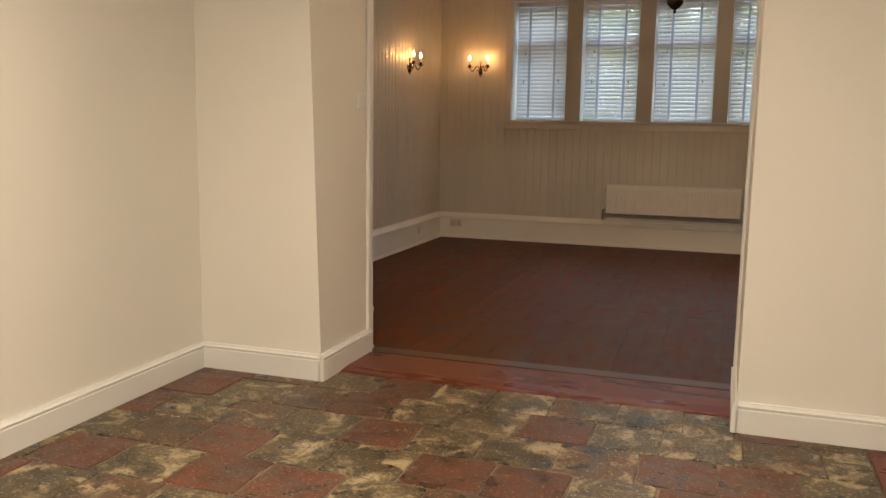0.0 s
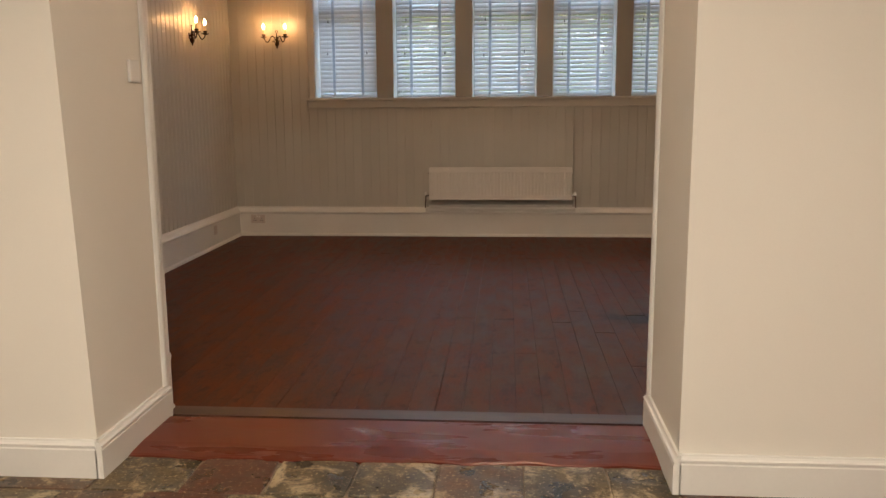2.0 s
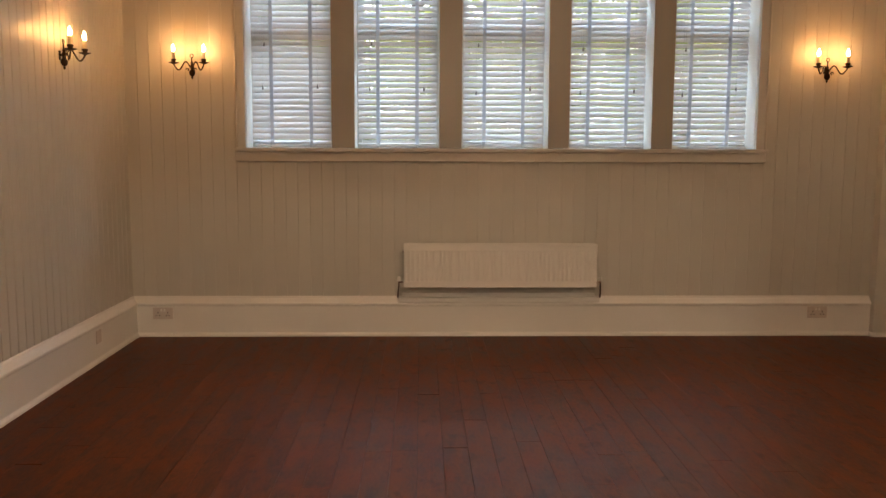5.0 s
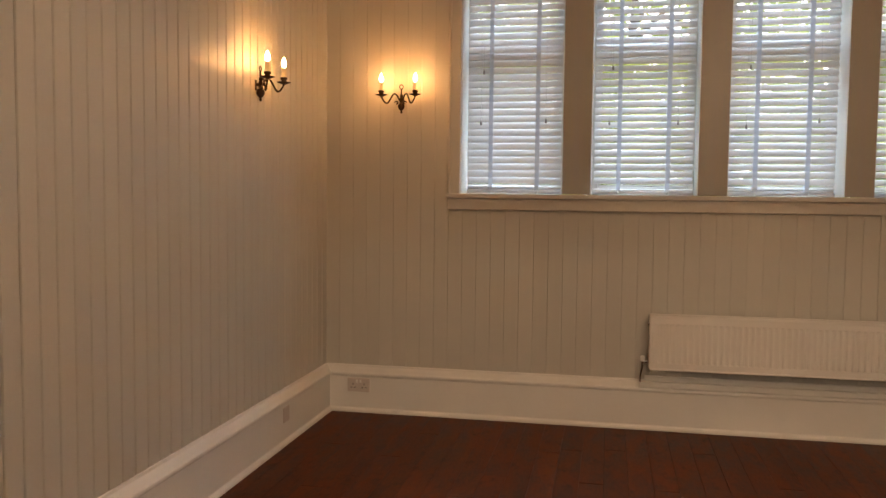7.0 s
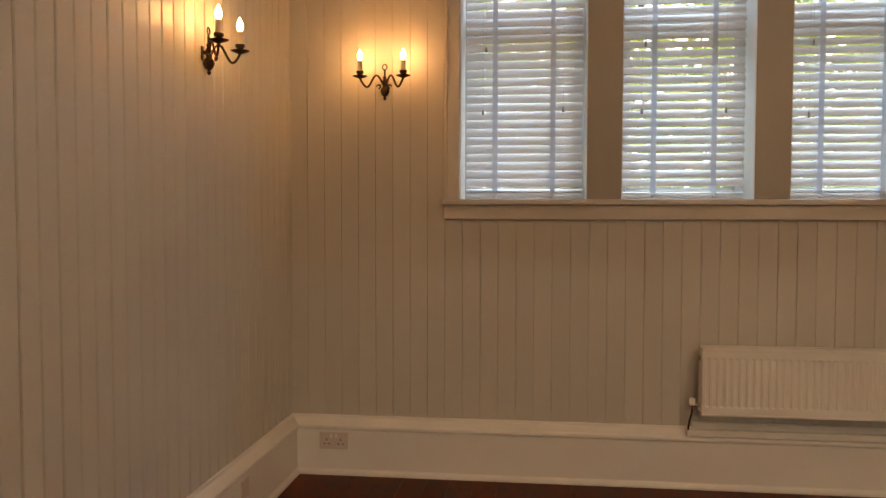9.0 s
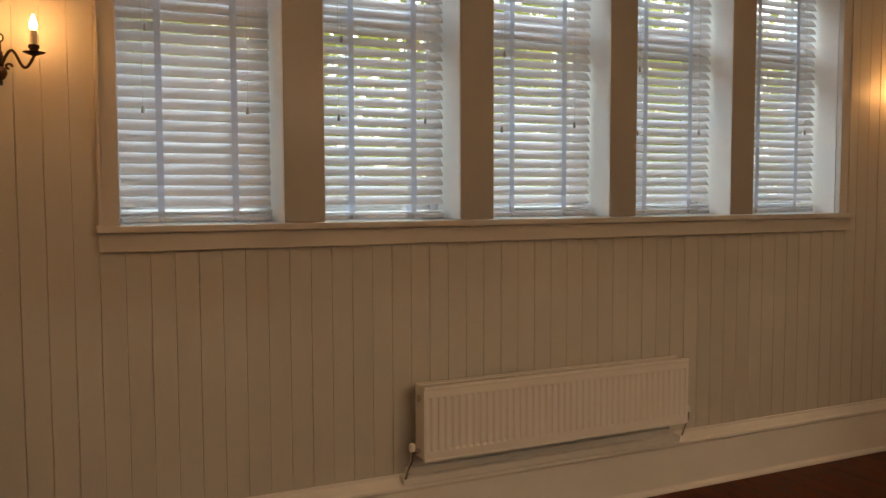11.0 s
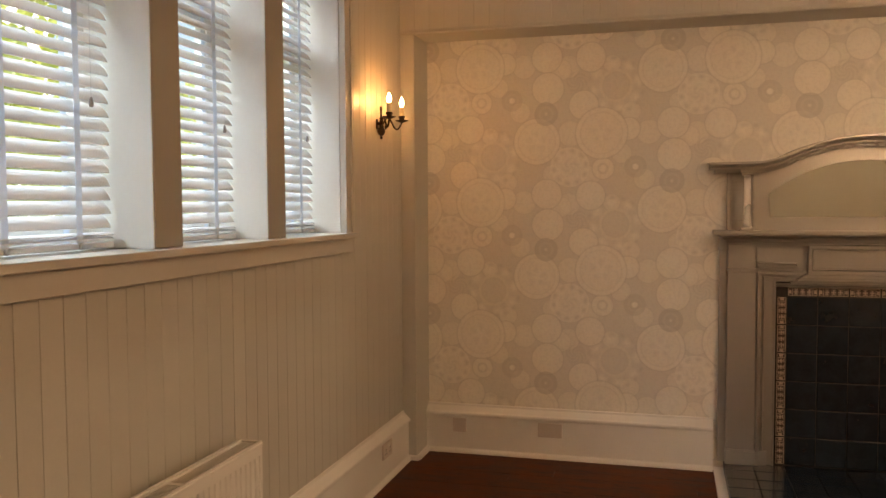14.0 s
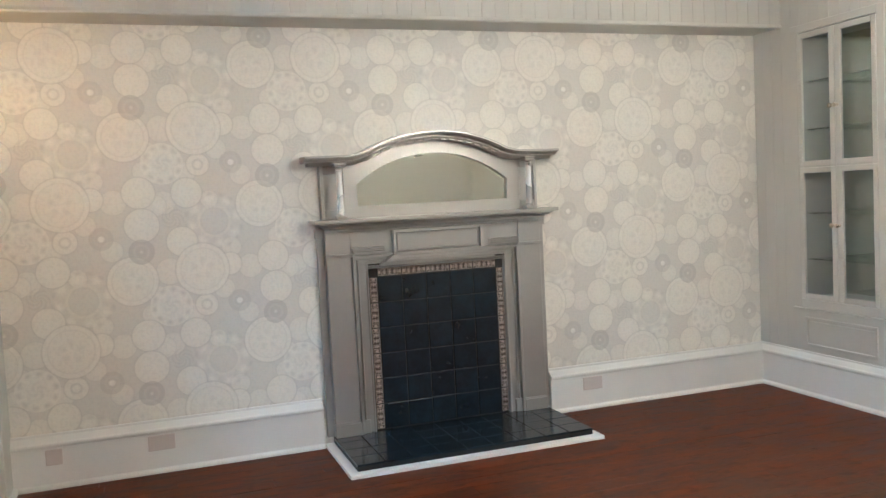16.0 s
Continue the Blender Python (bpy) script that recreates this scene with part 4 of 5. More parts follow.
# ---------- hall ceiling light: unseen, added to light the hall ---
hl = empty("assumed_ceiling_light", (-0.75, 0.7, HCEIL), "assumed round opal glass ceiling light, lit, out of view in the hall", "ceiling light")
sub("rim", lathe([(0.17, -0.03), (0.175, -0.02), (0.175, 0)], 28, (-0.75, 0.7, HCEIL)), M_CHROME, hl, "", True)
sub("diffuser", lathe([(0.02, -0.085), (0.09, -0.078), (0.14, -0.058), (0.168, -0.028)], 28, (-0.75, 0.7, HCEIL)), mat("opal_glass", (0.9, 0.88, 0.82), 0.3, emit=((1, 0.86, 0.68), 3.0)), hl, "lit opal glass bowl", True)
hlamp = new("hall_glow", bpy.data.lights.new("hall_glow", "AREA"))
hlamp.data.shape, hlamp.data.size, hlamp.data.energy, hlamp.data.color = "DISK", 0.34, HALL_W, (1, 0.83, 0.63)
hlamp.location = (-0.75, 0.7, HCEIL - 0.10)


# ---------- fireplace ----------
def prism(points, x0, x1, bm=None):
    """A flat shape of (y, z) points, drawn out from x0 to x1."""
    bm = bm or bmesh.new()
    a = [bm.verts.new((x0, y, z)) for y, z in points]
    b = [bm.verts.new((x1, y, z)) for y, z in points]
    k = len(points)
    fs = [bm.faces.new(a), bm.faces.new(list(reversed(b)))]
    for i in range(k):
        fs.append(bm.faces.new((a[i], b[i], b[(i + 1) % k], a[(i + 1) % k])))
    bmesh.ops.recalc_face_normals(bm, faces=fs)
    return bm


def sweep(line, profile, bm=None):
    """A moulding along a (y, z) line; profile of (x, outward) points."""
    bm = bm or bmesh.new()
    rings = []
    for i, (y, z) in enumerate(line):
        p, q = line[max(i - 1, 0)], line[min(i + 1, len(line) - 1)]
        t = Vector((q[0] - p[0], q[1] - p[1])).normalized()
        nrm = Vector((t.y, -t.x))
        if nrm.y < 0:
            nrm = -nrm
        rings.append([bm.verts.new((x, y + nrm.x * o, z + nrm.y * o)) for x, o in profile])
    k = len(profile)
    for a, b in zip(rings, rings[1:]):
        for i in range(k):
            bm.faces.new((a[i], a[(i + 1) % k], b[(i + 1) % k], b[i]))
    bm.faces.new(rings[0])
    bm.faces.new(list(reversed(rings[-1])))
    bmesh.ops.recalc_face_normals(bm, faces=bm.faces)
    return bm


FX, FY, FZ = 2.50, 6.728, 0.056
fire = empty("fireplace", (FX, FY, 0.0), "taupe painted wooden fireplace with arched overmantel mirror and black tiles", "fireplace")
WALLX = XR - 0.001


def mirrored(name, material, *bx, bevel=0.003, label=""):
    for s in (-1, 1):
        out = []
        for x0, x1, a, b, z0, z1 in bx:
            ya, yb = sorted((FY + s * a, FY + s * b))
            out.append((x0, x1, ya, yb, z0, z1))
        sub(name, boxes(*out, bevel=bevel), material, fire, label)


mirrored("leg", M_GREY, (FX, WALLX, 0.552, 0.705, FZ, 1.325))
mirrored("leg_plinth", M_GREY, (FX - 0.014, WALLX, 0.548, 0.709, FZ, FZ + 0.078), (FX - 0.008, WALLX, 0.550, 0.707, FZ + 0.078, FZ + 0.086))
mirrored("side_wing", M_GREY, (FX + 0.042, WALLX, 0.705, 0.748, FZ, 1.262), (FX + 0.030, WALLX, 0.705, 0.756, 1.262, 1.325))
mirrored("leg_bead", M_GREY, (FX - 0.020, FX, 0.540, 0.715, 1.152, 1.162), (FX - 0.010, FX, 0.545, 0.709, 1.140, 1.152), bevel=0.002)
mirrored("inner_architrave", M_GREY, (FX + 0.022, WALLX, 0.450, 0.552, FZ, 1.090), (FX - 0.012, FX + 0.022, 0.530, 0.549, FZ, 1.130), (FX + 0.004, FX + 0.022, 0.508, 0.518, FZ, 1.112), (FX + 0.008, FX + 0.022, 0.450, 0.462, FZ, 1.098))
mirrored("inner_plinth", M_GREY, (FX + 0.002, FX + 0.03, 0.488, 0.552, FZ, FZ + 0.085))
sub("architrave_head", boxes((FX + 0.022, WALLX, FY - 0.552, FY + 0.552, 1.090, 1.165), (FX - 0.012, FX + 0.022, FY - 0.549, FY + 0.549, 1.130, 1.148), (FX + 0.004, FX + 0.022, FY - 0.518, FY + 0.518, 1.112, 1.121), (FX + 0.008, FX + 0.022, FY - 0.462, FY + 0.462, 1.098, 1.106), bevel=0.002), M_GREY, fire)
sub("frieze", boxes((FX + 0.010, WALLX, FY - 0.552, FY + 0.552, 1.165, 1.325), (FX - 0.016, FX + 0.012, FY - 0.540, FY - 0.34, 1.160, 1.172), (FX - 0.016, FX + 0.012, FY + 0.34, FY + 0.540, 1.160, 1.172), bevel=0.002), M_GREY, fire)
px0, px1, pz0, pz1 = FY - 0.292, FY + 0.292, 1.140, 1.292
sub("frieze_panel", boxes((FX - 0.016, FX + 0.012, px0 + 0.028, px1 - 0.028, pz0 + 0.03, pz1 - 0.022), bevel=0.002), M_GREY, fire)
sub("panel_moulding", boxes(*[b for e, x, w in ((0.0, FX - 0.034, 0.017), (0.023, FX - 0.028, 0.008)) for b in (
    (x, FX + 0.012, px0 + e, px0 + e + w, pz0 + e, pz1 - e), (x, FX + 0.012, px1 - e - w, px1 - e, pz0 + e, pz1 - e),
    (x, FX + 0.012, px0 + e + w, px1 - e - w, pz1 - e - w, pz1 - e), (x, FX + 0.012, px0 + e + w, px1 - e - w, pz0 + e, pz0 + e + w))], bevel=0.0012), M_GREY, fire)
mirrored("frieze_bead", M_GREY, (FX - 0.020, FX + 0.012, 0.345, 0.548, 1.176, 1.183), (FX - 0.028, FX + 0.012, 0.345, 0.550, 1.188, 1.196), bevel=0.0012)
sub("head_bead", boxes((FX - 0.010, FX + 0.046, FY - 0.452, FY + 0.452, 1.074, 1.080), (FX - 0.002, FX + 0.046, FY - 0.450, FY + 0.450, 1.062, 1.068), bevel=0.0012), M_GREY, fire)
sub("shelf_bead", boxes((FX - 0.028, FX + 0.010, FY - 0.710, FY + 0.710, 1.300, 1.307), (FX - 0.020, FX + 0.010, FY - 0.706, FY + 0.706, 1.288, 1.294), bevel=0.0012), M_GREY, fire)
sub("hood_moulding", prism([(FY - 0.30, 1.140), (FY + 0.30, 1.140), (FY + 0.345, 1.108), (FY + 0.345, 1.100), (FY - 0.345, 1.100), (FY - 0.345, 1.108)], FX - 0.044, FX + 0.02, prism([(FY - 0.36, 1.100), (FY + 0.36, 1.100), (FY + 0.375, 1.090), (FY + 0.375, 1.082), (FY - 0.375, 1.082), (FY - 0.375, 1.090)], FX - 0.020, FX + 0.02)), M_GREY, fire)
sub("hood_bead", boxes((FX - 0.050, FX - 0.03, FY - 0.305, FY + 0.305, 1.128, 1.134), (FX - 0.050, FX - 0.03, FY - 0.335, FY + 0.335, 1.109, 1.115), (FX - 0.028, FX, FY - 0.365, FY + 0.365, 1.090, 1.096), bevel=0.0015), M_GREY, fire)
sub("mantel_shelf", boxes((FX - 0.125, WALLX, FY - 0.785, FY + 0.785, 1.352, 1.374), (FX - 0.098, WALLX, FY - 0.758, FY + 0.758, 1.342, 1.352), (FX - 0.080, WALLX, FY - 0.745, FY + 0.745, 1.333, 1.340), (FX - 0.045, WALLX, FY - 0.725, FY + 0.725, 1.318, 1.331), bevel=0.002), M_GREY, fire)
# overmantel
R1, S1 = 0.95, 0.142


def arc(half, rise, n, base, centre=FY):
    rad_ = (half * half + rise * rise) / (2 * rise)
    th = math.asin(half / rad_)
    return [(centre + rad_ * math.sin(-th + 2 * th * k / n), base + rise - rad_ * (1 - math.cos(-th + 2 * th * k / n))) for k in range(n + 1)]


arch_line = arc(0.475, 0.130, 28, 1.722)
outline = [(FY - 0.712, 1.374), (FY - 0.712, 1.705)] + arc(0.475, 0.130, 28, 1.715) + [(FY + 0.712, 1.705), (FY + 0.712, 1.374)]
sub("overmantel_board", prism(outline, FX + 0.052, WALLX), M_GREY, fire)
mir_arc = arc(0.493, 0.178, 28, 1.575)
hole = [(FY + 0.493, 1.444)] + [(FY - 0.493, 1.444)] + mir_arc
bm = bmesh.new()
out2 = [(FY + 0.575, 1.374), (FY - 0.575, 1.374)] + [(FY - 0.575, 1.705)] + arc(0.475, 0.130, 28, 1.715)[1:-1] + [(FY + 0.575, 1.705)]
inn2 = [(FY + 0.493, 1.444), (FY - 0.493, 1.444)] + [(FY - 0.493, 1.575)] + mir_arc[1:-1] + [(FY + 0.493, 1.575)]
for xx in (FX + 0.012, FX + 0.052):
    o = [bm.verts.new((xx, y, z)) for y, z in out2]
    q = [bm.verts.new((xx, y, z)) for y, z in inn2]
    for k in range(len(o)):
        j = (k + 1) % len(o)
        bm.faces.new((o[k], o[j], q[j], q[k]))
    if xx > FX + 0.03:
        for k in range(len(o)):
            j = (k + 1) % len(o)
            bm.faces.new((po[k], po[j], o[j], o[k]))
            bm.faces.new((pq[k], pq[j], q[j], q[k]))
    po, pq = o, q
bmesh.ops.recalc_face_normals(bm, faces=bm.faces)
sub("mirror_frame", bm, M_GREY, fire)
sub("mirror_bead", sweep([(FY - 0.493, 1.444), (FY - 0.493, 1.575)] + mir_arc[1:-1] + [(FY + 0.493, 1.575), (FY + 0.493, 1.444)], [(FX + 0.010, 0.000), (FX + 0.010, 0.006), (FX + 0.02, 0.008), (FX + 0.03, -0.001)]), M_GREY, fire, "thin bead round the mirror")
mirror = sub("mirror", prism([(FY + 0.491, 1.446), (FY - 0.491, 1.446)] + [(y, z - 0.002) for y, z in mir_arc], FX + 0.030, FX + 0.036), M_MIRROR, fire, "arched bevelled mirror glass")
sub("mirror_edge", sweep([(FY - 0.485, 1.452), (FY - 0.485, 1.570)] + [(y * 0.985 + FY * 0.015, z - 0.009) for y, z in mir_arc[1:-1]] + [(FY + 0.485, 1.570), (FY + 0.485, 1.452)], [(FX + 0.0292, -0.008), (FX + 0.0300, 0.008), (FX + 0.0305, 0.008), (FX + 0.0305, -0.008)]), M_MIRROR, fire, "bevelled mirror edge")
cap = [(FY - 0.815, 1.716), (FY - 0.60, 1.718), (FY - 0.53, 1.720)] + arch_line[1:-1] + [(FY + 0.53, 1.720), (FY + 0.60, 1.718), (FY + 0.815, 1.716)]
sub("cornice", sweep(cap, [(WALLX, -0.006), (FX - 0.052, -0.006), (FX - 0.052, 0.001), (FX - 0.062, 0.001), (FX - 0.066, 0.007), (FX - 0.080, 0.010), (FX - 0.080, 0.014), (FX - 0.100, 0.014), (FX - 0.104, 0.018), (FX - 0.104, 0.030), (WALLX, 0.034)]), M_GREY, fire)
sub("cornice_bed", sweep([(y * 0.96 + FY * 0.04, z - 0.012) for y, z in cap], [(WALLX, -0.012), (FX - 0.030, -0.012), (FX - 0.045, 0.004), (FX - 0.050, 0.012), (WALLX, 0.012)]), M_GREY, fire)
for k in range(15):
    u = -0.385 + 0.77 * k / 14
    rr = (0.475 ** 2 + 0.13 ** 2) / 0.26
    zz = 1.722 + 0.13 - rr + math.sqrt(rr * rr - u * u) - 0.022
    dz = 0.015 * u / math.sqrt(rr * rr - u * u)
    sub("dentil", prism([(FY + u - 0.017, zz + dz - 0.004), (FY + u + 0.017, zz - dz - 0.004), (FY + u + 0.017, zz - dz + 0.004), (FY + u - 0.017, zz + dz + 0.004)], FX - 0.053, FX - 0.03), M_GREY, fire)
mirrored("side_frame", M_GREY, (FX + 0.030, FX + 0.052, 0.690, 0.712, 1.374, 1.70), (FX + 0.030, FX + 0.052, 0.575, 0.592, 1.374, 1.70), (FX + 0.030, FX + 0.052, 0.592, 0.690, 1.374, 1.43), (FX + 0.030, FX + 0.052, 0.592, 0.690, 1.645, 1.70))
for s in (-1, 1):
    col = sub("column", lathe([(0.024, 0), (0.024, 0.006), (0.020, 0.010), (0.0235, 0.016), (0.0195, 0.022), (0.0195, 0.05), (0.0165, 0.255), (0.0165, 0.262), (0.021, 0.268), (0.0165, 0.274), (0.022, 0.284)], 20, (FX - 0.062, FY + s * 0.612, 1.392)), M_COLUMN, fire, "pale silvered turned column", True)
    yy = FY + s * 0.612
    sub("column_base", boxes((FX - 0.095, FX - 0.03, yy - 0.034, yy + 0.034, 1.374, 1.392), bevel=0.003), M_GREY, fire)
    sub("column_cap", boxes((FX - 0.092, FX - 0.03, yy - 0.031, yy + 0.031, 1.676, 1.690), (FX - 0.10, FX + 0.05, yy - 0.036, yy + 0.036, 1.690, 1.705), bevel=0.003), M_GREY, fire)
# tiled slips
sub("register_frame", boxes((FX + 0.046, WALLX, FY - 0.450, FY + 0.450, FZ - 0.02, 1.090)), M_INNER, fire, "black iron and tile backing")
TP = 0.1575
ty0, tz1 = FY - 2.5 * TP - 0.006, 1.006


def pillow(w, h, t, edge=0.0022, joint=0.0026):
    """A glazed tile lying in the y-z plane, its face to -x."""
    bm = bmesh.new()
    a, b = w / 2 - joint, h / 2 - joint
    ring0 = [bm.verts.new((0, y, z)) for y, z in ((-a, -b), (a, -b), (a, b), (-a, b))]
    ring1 = [bm.verts.new((-t + edge * 0.6, y, z)) for y, z in ((-a, -b), (a, -b), (a, b), (-a, b))]
    ring2 = [bm.verts.new((-t, y, z)) for y, z in ((-a + edge, -b + edge), (a - edge, -b + edge), (a - edge, b - edge), (-a + edge, b - edge))]
    for p, q in ((ring0, ring1), (ring1, ring2)):
        for i in range(4):
            bm.faces.new((p[i], q[i], q[(i + 1) % 4], p[(i + 1) % 4]))
    bm.faces.new(ring2)
    bmesh.ops.recalc_face_normals(bm, faces=bm.faces)
    return bm


def shared(name, me, parent, m, material=None):
    ob = new(name, me)
    ob.parent = parent
    ob.matrix_basis = m
    return ob


rnd = random.Random(7)
bm = pillow(TP, TP, 0.010)
proto = part("tile", bm, M_BLACK)
tile_me = proto.data
bpy.data.objects.remove(proto)
for i in range(5):
    for j in range(6):
        shared("tile", tile_me, fire, pose(0.048 + rnd.uniform(-0.0006, 0.0006), ty0 + (i + 0.5) * TP - FY, tz1 - (j + 0.5) * TP, rnd.uniform(-0.1, 0.1), rnd.uniform(-0.22, 0.22), rnd.uniform(-0.22, 0.22)))


def deco_tile():
    """A narrow border tile with a relief of scrolls and lozenges."""
    w, h = 0.050, TP
    bm = pillow(w, h, 0.006, 0.002)
    bars = []
    for s in (-1, 1):
        bars.append((-0.0095, -0.005, s * 0.0205 - 0.0015, s * 0.0205 + 0.0015, -h / 2 + 0.004, h / 2 - 0.004))
    for z in (-h / 2 + 0.006, -0.052, 0.052, h / 2 - 0.006):
        bars.append((-0.0095, -0.005, -0.017, 0.017, z - 0.0015, z + 0.0015))
    for z in (-0.034, 0.0, 0.034):
        bars.append((-0.0095, -0.005, -0.004, 0.004, z - 0.012, z + 0.012))
        bars.append((-0.0090, -0.005, -0.013, 0.013, z - 0.003, z + 0.003))
        for s in (-1, 1):
            bars.append((-0.0092, -0.005, s * 0.0125 - 0.002, s * 0.0125 + 0.002, z - 0.011, z + 0.011))
    for z in (-0.064, 0.064):
        bars.append((-0.0095, -0.005, -0.010, 0.010, z - 0.006, z + 0.006))
    ground = len(bm.faces)
    for b in bars:
        add_box(bm, *b, bevel=0.0008)
    for f in bm.faces:
        f.material_index = 0 if f.calc_center_median().x < -0.0062 else 1
    return bm


proto = part("relief_tile", deco_tile(), M_DECO)
proto.data.materials.append(M_DECOBACK)
deco_me = proto.data
bpy.data.objects.remove(proto)
for j in range(6):
    for yy in (ty0 - 0.027, ty0 + 5 * TP + 0.027):
        shared("relief_tile", deco_me, fire, pose(0.048, yy - FY, tz1 - (j + 0.5) * TP))
for i in range(5):
    shared("relief_tile", deco_me, fire, pose(0.048, ty0 + (i + 0.5) * TP - FY, tz1 + 0.028, 90, 0, 0))
# hearth
hearth = empty("hearth", (2.2, FY, 0), "black glazed tiled hearth on a white painted base board", "hearth")
sub("base_board", boxes((1.880, WALLX - 0.03, 5.958, 7.495, -0.004, 0.020), bevel=0.004), M_TRIM, hearth, "white painted hearth base")
sub("slab", boxes((1.936, WALLX - 0.031, 6.007, 7.443, 0.020, 0.046)), M_GROUT, hearth)
nx, ny = 4, 9
hw, hd = (7.447 - 6.003) / ny, 0.152
bm = pillow(hw, hd, 0.012)
bmesh.ops.transform(bm, verts=bm.verts, matrix=pose(0, 0, 0, 0, 90, 0))
proto = part("tile", bm, M_BLACK)
hme = proto.data
bpy.data.objects.remove(proto)
for i in range(nx):
    for j in range(ny):
        shared("tile", hme, hearth, pose(1.934 + (i + 0.5) * hd - 2.2, 6.003 + (j + 0.5) * hw - FY, 0.0445 + rnd.uniform(-0.0004, 0.0004), rnd.uniform(-0.25, 0.25), rnd.uniform(-0.25, 0.25), 0))

# ---------- wall cupboard ----------
cab = empty("wall_cupboard", ((CX0 + CX1) / 2, YS, CZ0), "built-in greige china cupboard with four glazed doors", "cupboard")
YF = YS + 0.004
sub("face_frame", boxes((CX0 - 0.055, CX0, YS - 0.012, YF, CZ0 - 0.06, CZ1 + 0.05), (CX1, CX1 + 0.060, YS - 0.012, YF, CZ0 - 0.06, CZ1 + 0.05), (CX0, CX1, YS - 0.012, YF, CZ1, CZ1 + 0.05), (CX0, CX1, YS - 0.012, YF, CZ0 - 0.06, CZ0), (CX0, CX1, YS - 0.012, YF - 0.010, 1.540, 1.560), bevel=0.002), M_BOARD, cab)
sub("lower_rail", boxes((CX0 - 0.14, CX1 + 0.075, YS - 0.012, YS + 0.016, 0.578, 0.594), bevel=0.003), M_BOARD, cab)
sub("lower_board", boxes((CX0 - 0.14, CX1 + 0.06, YS - 0.012, YS + 0.002, 0.28, 0.578)), M_BOARD, cab)
pz = (0.335, 0.535)
sub("panel_moulding", boxes((CX0 + 0.02, CX1 - 0.035, YS + 0.002, YS + 0.014, pz[1] - 0.018, pz[1]), (CX0 + 0.02, CX1 - 0.035, YS + 0.002, YS + 0.014, pz[0], pz[0] + 0.018), (CX0 + 0.02, CX0 + 0.038, YS + 0.002, YS + 0.014, *pz), (CX1 - 0.053, CX1 - 0.035, YS + 0.002, YS + 0.014, *pz), (CX0 + 0.045, CX1 - 0.060, YS + 0.002, YS + 0.008, pz[1] - 0.034, pz[1] - 0.028), bevel=0.002), M_BOARD, cab)
sub("lining", boxes((CX0, CX0 + 0.012, YH + 0.30, YS - 0.012, CZ0, CZ1), (CX1 - 0.012, CX1, YH + 0.30, YS - 0.012, CZ0, CZ1), (CX0 + 0.012, CX1 - 0.012, YH + 0.30, YS - 0.012, CZ1 - 0.012, CZ1), (CX0 + 0.012, CX1 - 0.012, YH + 0.30, YS - 0.012, CZ0, CZ0 + 0.012), (CX0 + 0.012, CX1 - 0.012, YH + 0.30, YS - 0.012, 1.54, 1.56)), M_LINING, cab, "shadow-grey painted lining")
sub("back_mirror", boxes((CX0 + 0.012, CX1 - 0.012, YH + 0.301, YH + 0.306, CZ0 + 0.012, 1.54), (CX0 + 0.012, CX1 - 0.012, YH + 0.301, YH + 0.306, 1.56, CZ1 - 0.012)), M_CUPMIR, cab, "mirrored back")
for z in (0.92, 1.235, 1.80, 2.12):
    sub("glass_shelf", boxes((CX0 + 0.013, CX1 - 0.013, YH + 0.32, YS - 0.06, z, z + 0.006)), M_SHELF, cab, "clear glass shelf")
for z in (0.90, 1.215, 1.78, 2.10):
    for xx in (CX0 + 0.012, CX1 - 0.030):
        for yy in (YH + 0.36, YS - 0.10):
            sub("shelf_peg", boxes((xx, xx + 0.018, yy - 0.004, yy + 0.004, z + 0.012, z + 0.0198)), M_CHROME, cab)
mid = (CX0 + CX1) / 2
for z0, z1, kz in ((CZ0 + 0.004, 1.546, 1.161), (1.554, CZ1 - 0.008, 1.935)):
    for x0, x1, inner in ((CX0 + 0.002, mid - 0.0015, 1), (mid + 0.0015, CX1 - 0.002, -1)):
        s0, s1 = (0.046, 0.036) if inner < 0 else (0.036, 0.046)
        door = sub("door", boxes((x0, x0 + s0, YS - 0.016, YS + 0.006, z0, z1), (x1 - s1, x1, YS - 0.016, YS + 0.006, z0, z1), (x0 + s0, x1 - s1, YS - 0.016, YS + 0.006, z0, z0 + 0.036), (x0 + s0, x1 - s1, YS - 0.016, YS + 0.006, z1 - 0.036, z1), bevel=0.003), M_BOARD, cab, "glazed cupboard door")
        g = part("pane", boxes((x0 + s0 - 0.003, x1 - s1 + 0.003, YS - 0.008, YS - 0.005, z0 + 0.033, z1 - 0.033)), M_GLASS, door)
        g.visible_shadow = False
        g.data.transform(Matrix.Translation((-mid, -YS, -CZ0)))
        kx = x1 - 0.020 if inner > 0 else x0 + 0.020
        bm = lathe([(0.010, 0), (0.010, 0.003), (0.006, 0.006), (0.006, 0.014), (0.013, 0.018), (0.0155, 0.026), (0.014, 0.033), (0.007, 0.037)], 14)
        bmesh.ops.transform(bm, verts=bm.verts, matrix=pose(kx - mid, 0.006, kz - CZ0, -90, 0, 0))
        part("knob", bm, M_KNOB, door, "small satin brass knob", True)


